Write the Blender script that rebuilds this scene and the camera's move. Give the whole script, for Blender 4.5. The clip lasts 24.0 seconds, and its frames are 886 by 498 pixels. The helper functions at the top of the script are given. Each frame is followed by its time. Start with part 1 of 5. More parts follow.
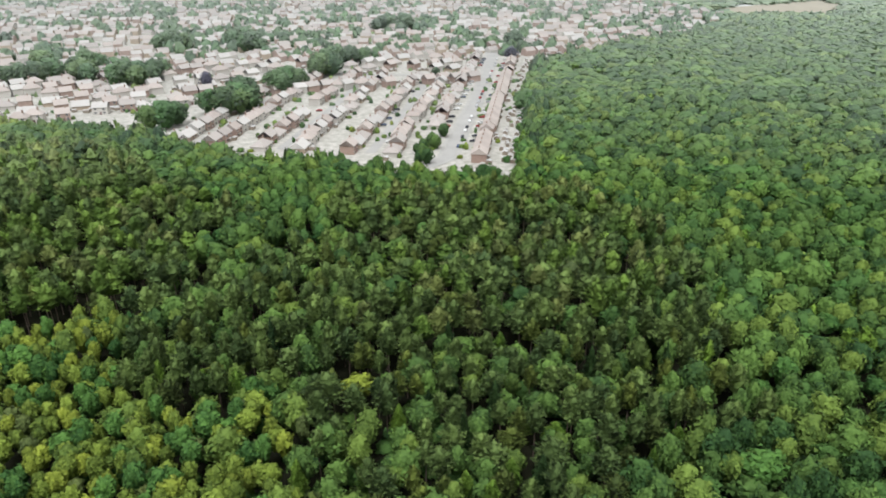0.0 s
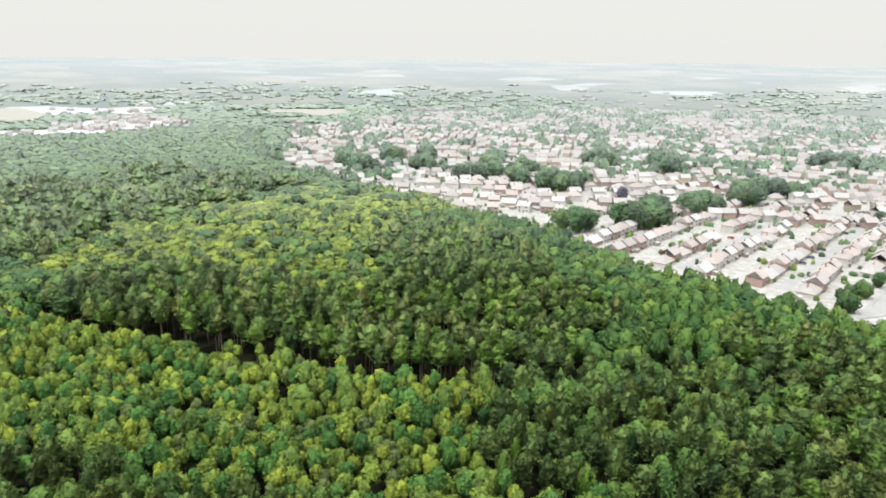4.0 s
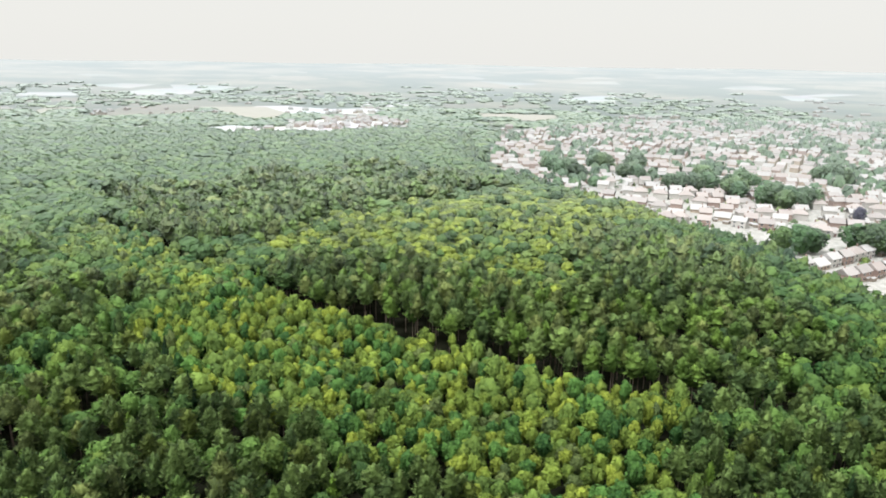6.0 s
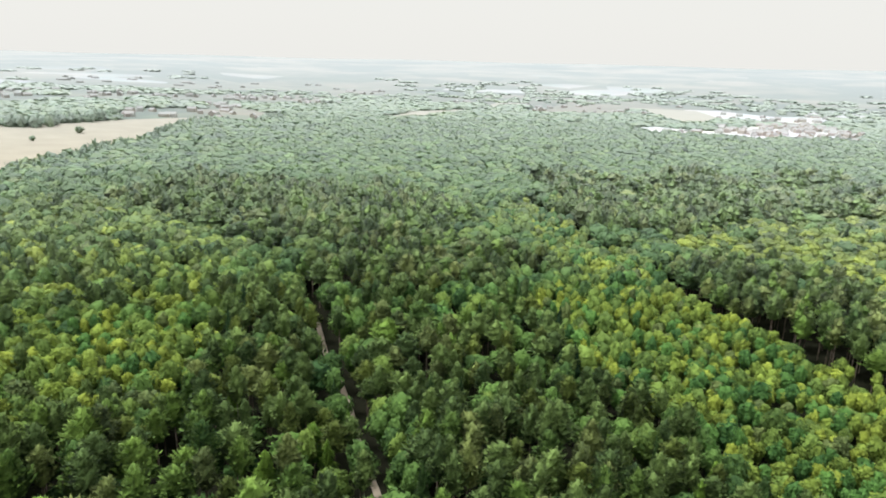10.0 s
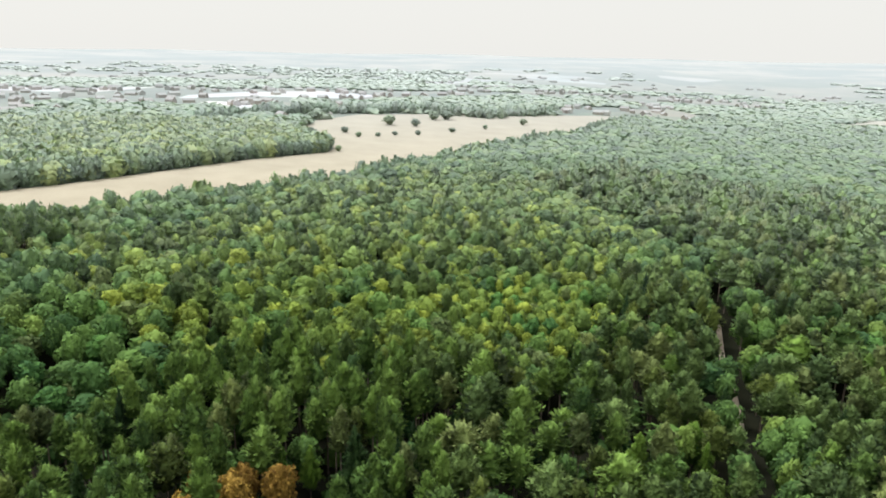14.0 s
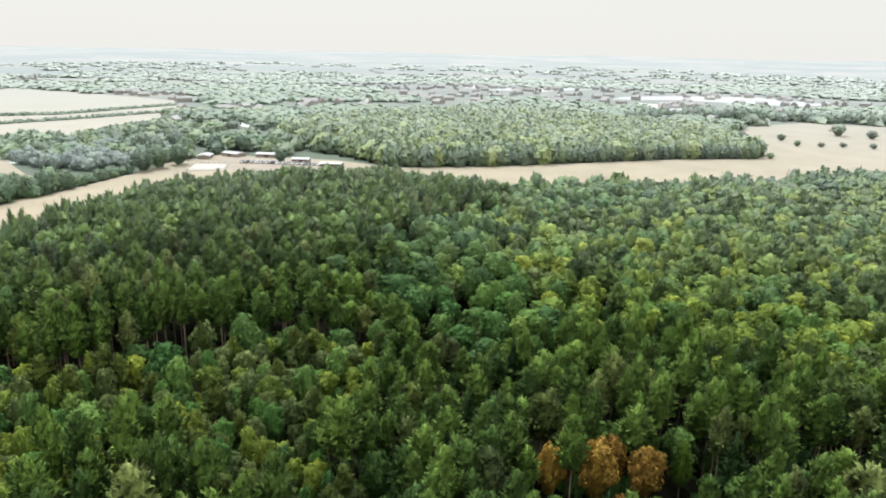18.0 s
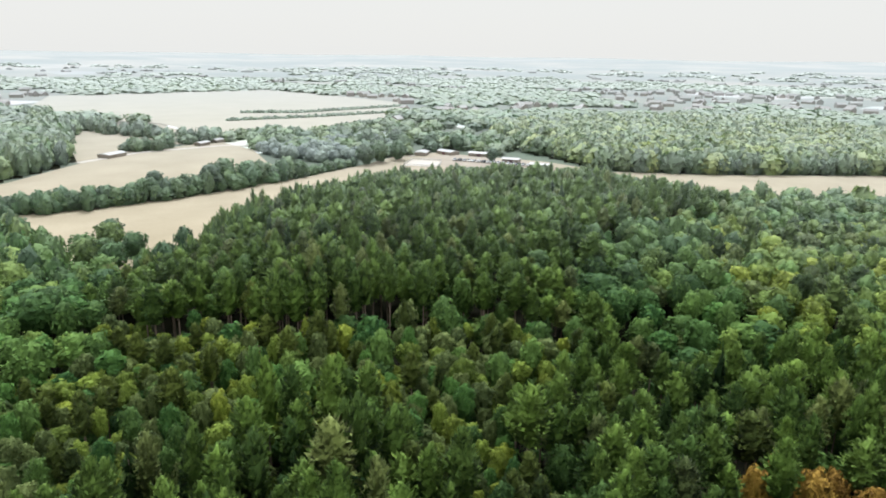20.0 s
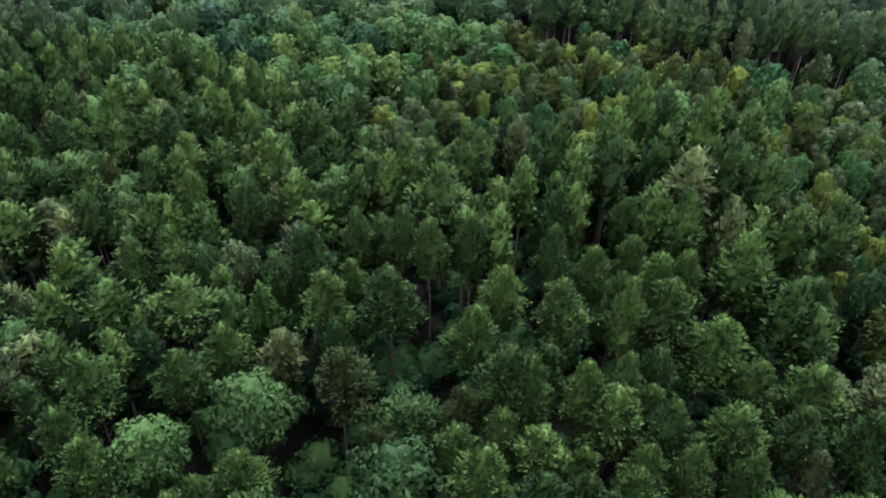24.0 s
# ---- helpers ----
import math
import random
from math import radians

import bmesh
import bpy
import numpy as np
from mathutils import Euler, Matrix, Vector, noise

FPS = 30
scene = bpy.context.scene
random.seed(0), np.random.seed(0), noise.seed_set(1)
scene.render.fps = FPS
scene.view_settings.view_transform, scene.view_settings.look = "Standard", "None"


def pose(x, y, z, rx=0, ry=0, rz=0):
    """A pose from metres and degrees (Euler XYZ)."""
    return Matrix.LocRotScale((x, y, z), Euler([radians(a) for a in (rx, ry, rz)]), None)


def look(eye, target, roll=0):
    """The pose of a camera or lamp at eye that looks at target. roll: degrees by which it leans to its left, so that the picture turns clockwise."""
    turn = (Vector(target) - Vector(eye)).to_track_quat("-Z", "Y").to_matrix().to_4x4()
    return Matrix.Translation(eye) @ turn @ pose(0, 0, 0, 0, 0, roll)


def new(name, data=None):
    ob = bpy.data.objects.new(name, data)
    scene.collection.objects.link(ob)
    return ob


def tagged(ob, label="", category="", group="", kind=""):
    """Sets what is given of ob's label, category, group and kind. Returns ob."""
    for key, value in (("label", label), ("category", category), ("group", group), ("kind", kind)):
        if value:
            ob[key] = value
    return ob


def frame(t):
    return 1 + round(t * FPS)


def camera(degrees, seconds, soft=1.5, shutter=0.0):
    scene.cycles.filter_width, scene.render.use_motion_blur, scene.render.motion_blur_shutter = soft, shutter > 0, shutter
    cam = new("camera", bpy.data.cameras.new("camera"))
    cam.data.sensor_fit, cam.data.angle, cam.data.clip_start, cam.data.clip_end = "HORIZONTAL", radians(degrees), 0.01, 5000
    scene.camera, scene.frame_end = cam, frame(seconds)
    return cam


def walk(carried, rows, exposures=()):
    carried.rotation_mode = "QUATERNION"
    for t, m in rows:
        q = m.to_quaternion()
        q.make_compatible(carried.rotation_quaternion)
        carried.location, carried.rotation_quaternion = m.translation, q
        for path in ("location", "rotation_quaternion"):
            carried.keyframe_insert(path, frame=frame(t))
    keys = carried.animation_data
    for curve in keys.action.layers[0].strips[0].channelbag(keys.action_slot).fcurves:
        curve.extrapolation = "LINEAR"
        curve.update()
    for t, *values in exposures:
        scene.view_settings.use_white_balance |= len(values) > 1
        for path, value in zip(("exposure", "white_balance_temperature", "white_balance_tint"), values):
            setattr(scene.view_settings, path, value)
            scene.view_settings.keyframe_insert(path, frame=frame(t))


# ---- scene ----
cam = camera(63.94, 24.0, soft=1.85)

# The drone hovers, sinks slowly and turns to its left: seconds, x, y, z, yaw to the left, pitch, roll.
PATH = [
    (0.0, -1.43, -3.06, 107.77, -40.73, -25.00, -0.17), (0.5, -1.29, -2.74, 107.04, -36.87, -23.41, -0.02),
    (1.0, -1.15, -2.44, 106.31, -32.69, -21.81, 0.12), (1.5, -0.99, -2.17, 105.54, -28.48, -20.33, 0.22),
    (2.0, -0.82, -1.91, 104.76, -24.56, -19.08, 0.34), (2.5, -0.65, -1.64, 103.96, -20.34, -17.88, 0.48),
    (4.5, -0.06, -0.26, 100.75, -3.96, -15.02, 0.69), (5.0, 0.00, 0.00, 100.00, 0.25, -14.99, 0.73),
    (5.5, 0.07, 0.23, 99.26, 4.16, -14.97, 0.82), (6.0, 0.15, 0.42, 98.52, 8.41, -14.98, 0.87),
    (6.5, 0.26, 0.59, 97.79, 12.67, -15.00, 0.95), (7.0, 0.39, 0.70, 97.04, 16.63, -15.03, 0.97),
    (7.5, 0.52, 0.77, 96.28, 20.88, -15.07, 1.05), (8.0, 0.66, 0.84, 95.51, 24.81, -15.11, 1.16),
    (8.5, 0.79, 0.91, 94.74, 29.06, -15.15, 1.21), (9.0, 0.89, 0.99, 93.98, 33.32, -15.19, 1.35),
    (9.5, 0.97, 1.06, 93.22, 37.26, -15.22, 1.36), (10.0, 1.04, 1.09, 92.47, 41.51, -15.22, 1.37),
    (10.5, 1.10, 1.11, 91.75, 45.45, -15.28, 1.45), (12.5, 1.46, 1.91, 89.22, 62.37, -15.50, 0.95),
    (13.0, 1.42, 2.03, 88.53, 66.35, -15.52, 0.98), (13.5, 1.36, 2.14, 87.83, 70.65, -15.55, 1.04),
    (14.0, 1.30, 2.25, 87.13, 74.95, -15.58, 1.08), (14.5, 1.24, 2.37, 86.44, 78.94, -15.59, 1.07),
    (15.0, 1.18, 2.50, 85.74, 83.28, -15.62, 1.04), (15.5, 1.17, 2.64, 85.03, 87.27, -15.62, 1.02),
    (16.0, 1.18, 2.77, 84.33, 91.58, -15.62, 0.98), (16.5, 1.19, 2.88, 83.63, 95.92, -15.65, 1.00),
    (17.0, 1.18, 2.96, 82.94, 99.91, -15.64, 0.99), (17.5, 1.17, 3.03, 82.24, 104.21, -15.63, 1.00),
    (18.0, 1.14, 3.10, 81.53, 108.21, -15.63, 1.03), (18.5, 1.07, 3.17, 80.83, 112.54, -15.63, 1.01),
    (20.5, 0.82, 3.19, 77.84, 129.16, -16.11, 0.90), (21.0, 0.80, 3.11, 77.14, 133.37, -17.49, 0.95),
    (21.5, 0.76, 3.02, 76.44, 137.55, -19.65, 1.04), (22.0, 0.71, 2.93, 75.72, 141.39, -22.11, 1.20),
    (22.5, 0.66, 2.83, 74.97, 145.52, -24.93, 1.36), (23.0, 0.61, 2.75, 74.22, 149.25, -27.86, 1.47),
    (23.5, 0.58, 2.70, 73.47, 153.03, -31.60, 1.61), (24.0, 0.58, 2.65, 72.71, 156.33, -35.66, 1.78),
]


def heading(x, y, z, yaw, pitch, roll):
    a, b = radians(yaw), radians(pitch)
    way = Vector((-math.sin(a) * math.cos(b), math.cos(a) * math.cos(b), math.sin(b)))
    return look((x, y, z), Vector((x, y, z)) + way, roll)


walk(cam, [(row[0], heading(*row[1:])) for row in PATH],
     exposures=[(0.0, -0.25, 5700, 11), (2.5, 0.08, 5700, 11), (5.0, 0.15, 5700, 11), (18.0, 0.18, 5700, 11), (21.0, 0.1, 5400, 12), (22.5, 0.06, 5000, 18), (24.0, 0.02, 4800, 27)])

# ---- sky and sun ----
SUN_UP, SUN_ROUND = 60.0, 228.0  # degrees above the horizon, compass bearing from +y
world = bpy.data.worlds.new("hazy_sky")
scene.world = world
world.use_nodes = True
wn, wl = world.node_tree.nodes, world.node_tree.links
wn.clear()
w_out, w_bg = wn.new("ShaderNodeOutputWorld"), wn.new("ShaderNodeBackground")
w_sky = wn.new("ShaderNodeTexSky")
w_sky.sky_type, w_sky.sun_disc = "NISHITA", False
w_sky.sun_elevation, w_sky.sun_rotation = radians(SUN_UP), radians(SUN_ROUND)
w_sky.dust_density, w_sky.air_density = 2.0, 1.3
w_dim = wn.new("ShaderNodeVectorMath")
w_dim.operation = "SCALE"
w_dim.inputs["Scale"].default_value = 0.1
w_mix = wn.new("ShaderNodeMix")
w_mix.data_type = "RGBA"
w_at, w_sep, w_fade = wn.new("ShaderNodeTexCoord"), wn.new("ShaderNodeSeparateXYZ"), wn.new("ShaderNodeMapRange")
w_fade.inputs["From Min"].default_value, w_fade.inputs["From Max"].default_value = 0.08, 0.75
w_fade.inputs["To Min"].default_value, w_fade.inputs["To Max"].default_value = 0.95, 0.75
wl.new(w_at.outputs["Generated"], w_sep.inputs[0])
wl.new(w_sep.outputs["Z"], w_fade.inputs["Value"])
wl.new(w_fade.outputs["Result"], w_mix.inputs["Factor"])
w_mix.inputs["B"].default_value = (0.855, 0.785, 0.65, 1)  # the veil of high cloud, brighter overhead
wl.new(w_sky.outputs[0], w_dim.inputs[0])
wl.new(w_dim.outputs[0], w_mix.inputs["A"])
w_over = wn.new("ShaderNodeMapRange")
w_over.interpolation_type = "SMOOTHSTEP"
for key, value in (("From Min", 0.1), ("From Max", 0.95), ("To Min", 1.0), ("To Max", 2.3)):
    w_over.inputs[key].default_value = value
wl.new(w_sep.outputs["Z"], w_over.inputs["Value"])
wl.new(w_over.outputs["Result"], w_bg.inputs["Strength"])
wl.new(w_mix.outputs["Result"], w_bg.inputs["Color"])
wl.new(w_bg.outputs[0], w_out.inputs[0])

sun_data = bpy.data.lights.new("sun", "SUN")
sun_data.energy, sun_data.angle, sun_data.color = 2.6, radians(11), (1.0, 0.95, 0.86)
sun = new("sun", sun_data)
s_dir = Vector((math.sin(radians(SUN_ROUND)) * math.cos(radians(SUN_UP)), math.cos(radians(SUN_ROUND)) * math.cos(radians(SUN_UP)), math.sin(radians(SUN_UP))))
sun.matrix_world = look(s_dir * 400, (0, 0, 0))


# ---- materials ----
# Haze put into the materials: its colours, where it starts and how fast it thickens.
LEAF_HAZE = (0.68, 0.72, 0.69, 1)
HAZE_FROM, HAZE_RATE, HAZE_COLOR = 3.1, 0.086, (0.50, 0.525, 0.515, 1)


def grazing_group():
    """Distance haze painted on leaves, straw and tiles: pale gloss under the sky that grows as they are seen at a
    flatter angle.
    """
    g = bpy.data.node_groups.new("flat_angle_haze", "ShaderNodeTree")
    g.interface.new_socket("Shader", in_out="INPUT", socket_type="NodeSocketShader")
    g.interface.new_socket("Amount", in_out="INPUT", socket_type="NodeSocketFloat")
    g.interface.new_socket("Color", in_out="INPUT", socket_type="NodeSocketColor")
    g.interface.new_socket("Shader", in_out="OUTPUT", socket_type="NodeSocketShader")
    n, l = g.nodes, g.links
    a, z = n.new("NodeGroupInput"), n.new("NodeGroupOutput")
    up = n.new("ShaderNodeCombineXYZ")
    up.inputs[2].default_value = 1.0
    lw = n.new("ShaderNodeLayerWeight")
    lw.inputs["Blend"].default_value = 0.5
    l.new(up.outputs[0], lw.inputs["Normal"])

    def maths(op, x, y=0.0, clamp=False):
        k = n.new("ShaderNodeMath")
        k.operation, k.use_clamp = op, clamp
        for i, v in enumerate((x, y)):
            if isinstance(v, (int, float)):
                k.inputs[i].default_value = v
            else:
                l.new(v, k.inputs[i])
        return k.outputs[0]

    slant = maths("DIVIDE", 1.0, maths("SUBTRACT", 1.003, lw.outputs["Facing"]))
    haze_share = maths("SUBTRACT", 1.0, maths("EXPONENT", maths("MULTIPLY", maths("MAXIMUM", maths("SUBTRACT", slant, HAZE_FROM), 0.0), -HAZE_RATE)))
    amount = maths("MULTIPLY", haze_share, a.outputs["Amount"], True)
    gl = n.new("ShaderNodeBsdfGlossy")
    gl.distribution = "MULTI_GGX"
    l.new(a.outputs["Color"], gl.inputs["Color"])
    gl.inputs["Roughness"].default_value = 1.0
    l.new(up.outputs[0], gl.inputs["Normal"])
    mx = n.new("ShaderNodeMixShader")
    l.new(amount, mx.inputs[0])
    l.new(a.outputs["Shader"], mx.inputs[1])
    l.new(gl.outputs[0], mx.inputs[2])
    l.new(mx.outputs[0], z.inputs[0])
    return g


HAZE_NODES = grazing_group()


def material(name, dark, light, scale=1.0, rough=0.8, leafy=0.0, haze_gloss=1.0, bump=0.0, spots=None, metal=0.0, per_object=0.35, per_piece=0.35, tree=False):
    """A base colour that wanders between dark and light by thing, by piece and by two sizes of noise."""
    m = bpy.data.materials.new(name)
    m.use_nodes = True
    n, l = m.node_tree.nodes, m.node_tree.links
    n.clear()
    out, bs = n.new("ShaderNodeOutputMaterial"), n.new("ShaderNodeBsdfPrincipled")
    geo, ob = n.new("ShaderNodeNewGeometry"), n.new("ShaderNodeObjectInfo")
    big, fine = n.new("ShaderNodeTexNoise"), n.new("ShaderNodeTexNoise")
    big.inputs["Scale"].default_value, fine.inputs["Scale"].default_value = (0.045 if tree else 0.06) * scale, 1.4 * scale
    big.inputs["Detail"].default_value = fine.inputs["Detail"].default_value = 3.0
    l.new(geo.outputs["Position"], big.inputs["Vector"])
    l.new(geo.outputs["Position"], fine.inputs["Vector"])

    def maths(op, a, b):
        k = n.new("ShaderNodeMath")
        k.operation = op
        for i, v in enumerate((a, b)):
            if isinstance(v, (int, float)):
                k.inputs[i].default_value = v
            else:
                l.new(v, k.inputs[i])
        return k.outputs[0]

    rest = max(0.0, 1.0 - per_object - per_piece)
    own = ob.outputs["Random"]
    if tree:  # joined trees carry a tone each, single trees take the object's
        tone, two, pick = n.new("ShaderNodeAttribute"), n.new("ShaderNodeSeparateXYZ"), n.new("ShaderNodeMix")
        tone.attribute_name = "tree_tone"
        l.new(tone.outputs["Vector"], two.inputs[0])
        l.new(two.outputs["Y"], pick.inputs["Factor"])
        l.new(own, pick.inputs["A"])
        l.new(two.outputs["X"], pick.inputs["B"])
        own = pick.outputs["Result"]
    v = maths("MULTIPLY", own, per_object)
    v = maths("ADD", v, maths("MULTIPLY", geo.outputs["Random Per Island"], per_piece))
    spread = maths("ADD", maths("MULTIPLY", maths("SUBTRACT", big.outputs["Fac"], 0.5), 1.8), 0.5)
    v = maths("ADD", v, maths("MULTIPLY", spread, rest * 0.6))
    v = maths("ADD", v, maths("MULTIPLY", fine.outputs["Fac"], rest * 0.4))
    ramp = n.new("ShaderNodeValToRGB")
    ramp.color_ramp.elements[0].color, ramp.color_ramp.elements[1].color = (*dark, 1), (*light, 1)
    ramp.color_ramp.elements[0].position, ramp.color_ramp.elements[1].position = 0.15, 0.85
    if spots:
        e = ramp.color_ramp.elements.new(0.93)
        e.color = (*spots, 1)
    l.new(v, ramp.inputs[0])
    l.new(ramp.outputs[0], bs.inputs["Base Color"])
    bs.inputs["Roughness"].default_value, bs.inputs["Metallic"].default_value = rough, metal
    bs.inputs["Specular IOR Level"].default_value = 0.3 if rough < 0.94 else 0.03
    if bump:
        b = n.new("ShaderNodeBump")
        b.inputs["Strength"].default_value, b.inputs["Distance"].default_value = bump, 0.1
        l.new(fine.outputs["Fac"], b.inputs["Height"])
        l.new(b.outputs[0], bs.inputs["Normal"])
    last = bs.outputs[0]
    if tree:
        bs.inputs["Specular IOR Level"].default_value = 0.12
        at, turn = n.new("ShaderNodeAttribute"), n.new("ShaderNodeVectorTransform")
        at.attribute_name = "leaf_way"
        turn.vector_type, turn.convert_from, turn.convert_to = "NORMAL", "OBJECT", "WORLD"
        l.new(at.outputs["Vector"], turn.inputs[0])
        rough_ = n.new("ShaderNodeBump")
        rough_.inputs["Strength"].default_value, rough_.inputs["Distance"].default_value = 0.55, 0.5
        l.new(fine.outputs["Fac"], rough_.inputs["Height"])
        l.new(turn.outputs[0], rough_.inputs["Normal"])
        l.new(rough_.outputs[0], bs.inputs["Normal"])
    if leafy:
        tr, mx = n.new("ShaderNodeBsdfTranslucent"), n.new("ShaderNodeMixShader")
        l.new(ramp.outputs[0], tr.inputs["Color"])
        mx.inputs[0].default_value = leafy
        l.new(last, mx.inputs[1])
        l.new(tr.outputs[0], mx.inputs[2])
        last = mx.outputs[0]
    # distance haze painted over the surface, brighter on leaves
    if haze_gloss:
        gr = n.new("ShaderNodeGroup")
        gr.node_tree = HAZE_NODES
        gr.inputs["Amount"].default_value = haze_gloss
        gr.inputs["Color"].default_value = LEAF_HAZE if tree else HAZE_COLOR
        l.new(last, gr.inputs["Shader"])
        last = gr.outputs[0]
    l.new(last, out.inputs[0])
    return m


def leaf(name, dark, light, spots=None):
    dark, light = (0.66 * dark[0], 0.74 * dark[1], 1.9 * dark[2]), (0.93 * light[0], light[1], 1.7 * light[2])
    return material(name, dark, light, rough=0.75, leafy=0.14, spots=spots, per_object=0.40, per_piece=0.30, tree=True)


# Tints of each kind of foliage: a tree takes one of them.
LEAVES = {
    "pine": [leaf("pine_needles", (0.074, 0.120, 0.018), (0.260, 0.345, 0.052)),
             leaf("olive_pine_needles", (0.098, 0.130, 0.020), (0.345, 0.385, 0.062)),
             leaf("deep_pine_needles", (0.066, 0.124, 0.013), (0.240, 0.355, 0.034)),
             leaf("rusty_pine_needles", (0.066, 0.094, 0.012), (0.230, 0.275, 0.030)),
             leaf("green_pine_needles", (0.080, 0.138, 0.014), (0.285, 0.405, 0.042))],
    "oak": [leaf("oak_leaves", (0.050, 0.098, 0.013), (0.180, 0.285, 0.034)),
            leaf("dark_oak_leaves", (0.034, 0.078, 0.012), (0.118, 0.212, 0.028)),
            leaf("fresh_oak_leaves", (0.075, 0.124, 0.012), (0.245, 0.330, 0.036)),
            leaf("bluish_oak_leaves", (0.036, 0.096, 0.014), (0.120, 0.245, 0.034))],
    "young": [leaf("young_leaves", (0.100, 0.145, 0.012), (0.345, 0.425, 0.038)),
              leaf("yellow_green_leaves", (0.135, 0.175, 0.012), (0.430, 0.480, 0.036)),
              leaf("green_young_leaves", (0.044, 0.112, 0.014), (0.160, 0.295, 0.034)),
              leaf("tan_young_leaves", (0.084, 0.117, 0.017), (0.240, 0.280, 0.048))],
    "birch": [leaf("birch_leaves", (0.095, 0.185, 0.012), (0.310, 0.460, 0.036))],
    "spruce": [leaf("spruce_needles", (0.026, 0.058, 0.009), (0.088, 0.152, 0.022))],
    "copper": [leaf("copper_leaves", (0.029, 0.019, 0.029), (0.073, 0.049, 0.067))],
    "orange": [leaf("orange_leaves", (0.230, 0.100, 0.010), (0.600, 0.370, 0.036))],
}
LEAVES["willow"] = [leaf("willow_leaves", (0.160, 0.200, 0.085), (0.350, 0.400, 0.180))]
BARK = material("bark", (0.080, 0.060, 0.042), (0.260, 0.200, 0.150), 3.0, 0.9, haze_gloss=0, bump=0.5)
# Floor darker than real litter: shade between the trees is put into its colour.
FLOOR_M = material("shaded_forest_floor", (0.008, 0.010, 0.006), (0.020, 0.020, 0.011), 2.0, 0.95, haze_gloss=0, bump=0.3, per_piece=0)
STRAW = material("dry_grass", (0.29, 0.24, 0.145), (0.42, 0.355, 0.235), 0.7, 0.9, bump=0.2, per_object=0.1, per_piece=0)
TRACK_M = material("sandy_track", (0.24, 0.195, 0.14), (0.44, 0.375, 0.285), 2.0, 0.95, bump=0.3, per_piece=0)


def farmland():
    """Distant fields and woods in patches a few hundred metres across."""
    m = bpy.data.materials.new("distant_farmland")
    m.use_nodes = True
    n, l = m.node_tree.nodes, m.node_tree.links
    bs, out = n["Principled BSDF"], n["Material Output"]
    geo, vo, no = n.new("ShaderNodeNewGeometry"), n.new("ShaderNodeTexVoronoi"), n.new("ShaderNodeTexNoise")
    vo.inputs["Scale"].default_value, no.inputs["Scale"].default_value = 0.0055, 0.012
    no.inputs["Detail"].default_value = 5.0
    l.new(geo.outputs["Position"], no.inputs["Vector"])
    l.new(geo.outputs["Position"], vo.inputs["Vector"])
    sp, ramp = n.new("ShaderNodeSeparateColor"), n.new("ShaderNodeValToRGB")
    l.new(vo.outputs["Color"], sp.inputs[0])
    ramp.color_ramp.interpolation = "CONSTANT"
    for pos, col in ((0.0, (0.05, 0.09, 0.03)), (0.42, (0.10, 0.14, 0.05)), (0.58, (0.20, 0.18, 0.10)), (0.76, (0.06, 0.10, 0.035)), (0.9, (0.26, 0.23, 0.15))):
        e = ramp.color_ramp.elements[0] if pos == 0 else ramp.color_ramp.elements.new(pos)
        e.position, e.color = pos, (*col, 1)
    ramp.color_ramp.elements[-1].position = 0.9
    l.new(sp.outputs[0], ramp.inputs[0])
    mx = n.new("ShaderNodeMix")
    mx.data_type, mx.blend_type = "RGBA", "MULTIPLY"
    mx.inputs["Factor"].default_value = 0.5
    l.new(ramp.outputs[0], mx.inputs["A"])
    l.new(no.outputs["Color"], mx.inputs["B"])
    l.new(mx.outputs["Result"], bs.inputs["Base Color"])
    bs.inputs["Roughness"].default_value = 0.9
    # distance haze painted over the far land, in a patchy colour
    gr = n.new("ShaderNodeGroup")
    gr.node_tree = HAZE_NODES
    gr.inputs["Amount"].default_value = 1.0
    woods, haze_tint, tone = n.new("ShaderNodeTexNoise"), n.new("ShaderNodeValToRGB"), n.new("ShaderNodeMath")
    woods.inputs["Scale"].default_value, woods.inputs["Detail"].default_value, woods.inputs["Roughness"].default_value = 0.0026, 7.0, 0.66
    l.new(geo.outputs["Position"], woods.inputs["Vector"])
    tone.operation = "MULTIPLY_ADD"
    l.new(sp.outputs[1], tone.inputs[0])
    tone.inputs[1].default_value = 0.16
    l.new(woods.outputs["Fac"], tone.inputs[2])
    haze_tint.color_ramp.elements[0].position, haze_tint.color_ramp.elements[1].position = 0.50, 0.72
    haze_tint.color_ramp.elements[0].color, haze_tint.color_ramp.elements[1].color = (0.44, 0.475, 0.47, 1), (0.535, 0.54, 0.515, 1)  # painted haze, darker over woods than over stubble
    l.new(tone.outputs[0], haze_tint.inputs[0])
    l.new(haze_tint.outputs[0], gr.inputs["Color"])
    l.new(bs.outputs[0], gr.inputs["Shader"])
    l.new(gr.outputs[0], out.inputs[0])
    return m


FARM = farmland()


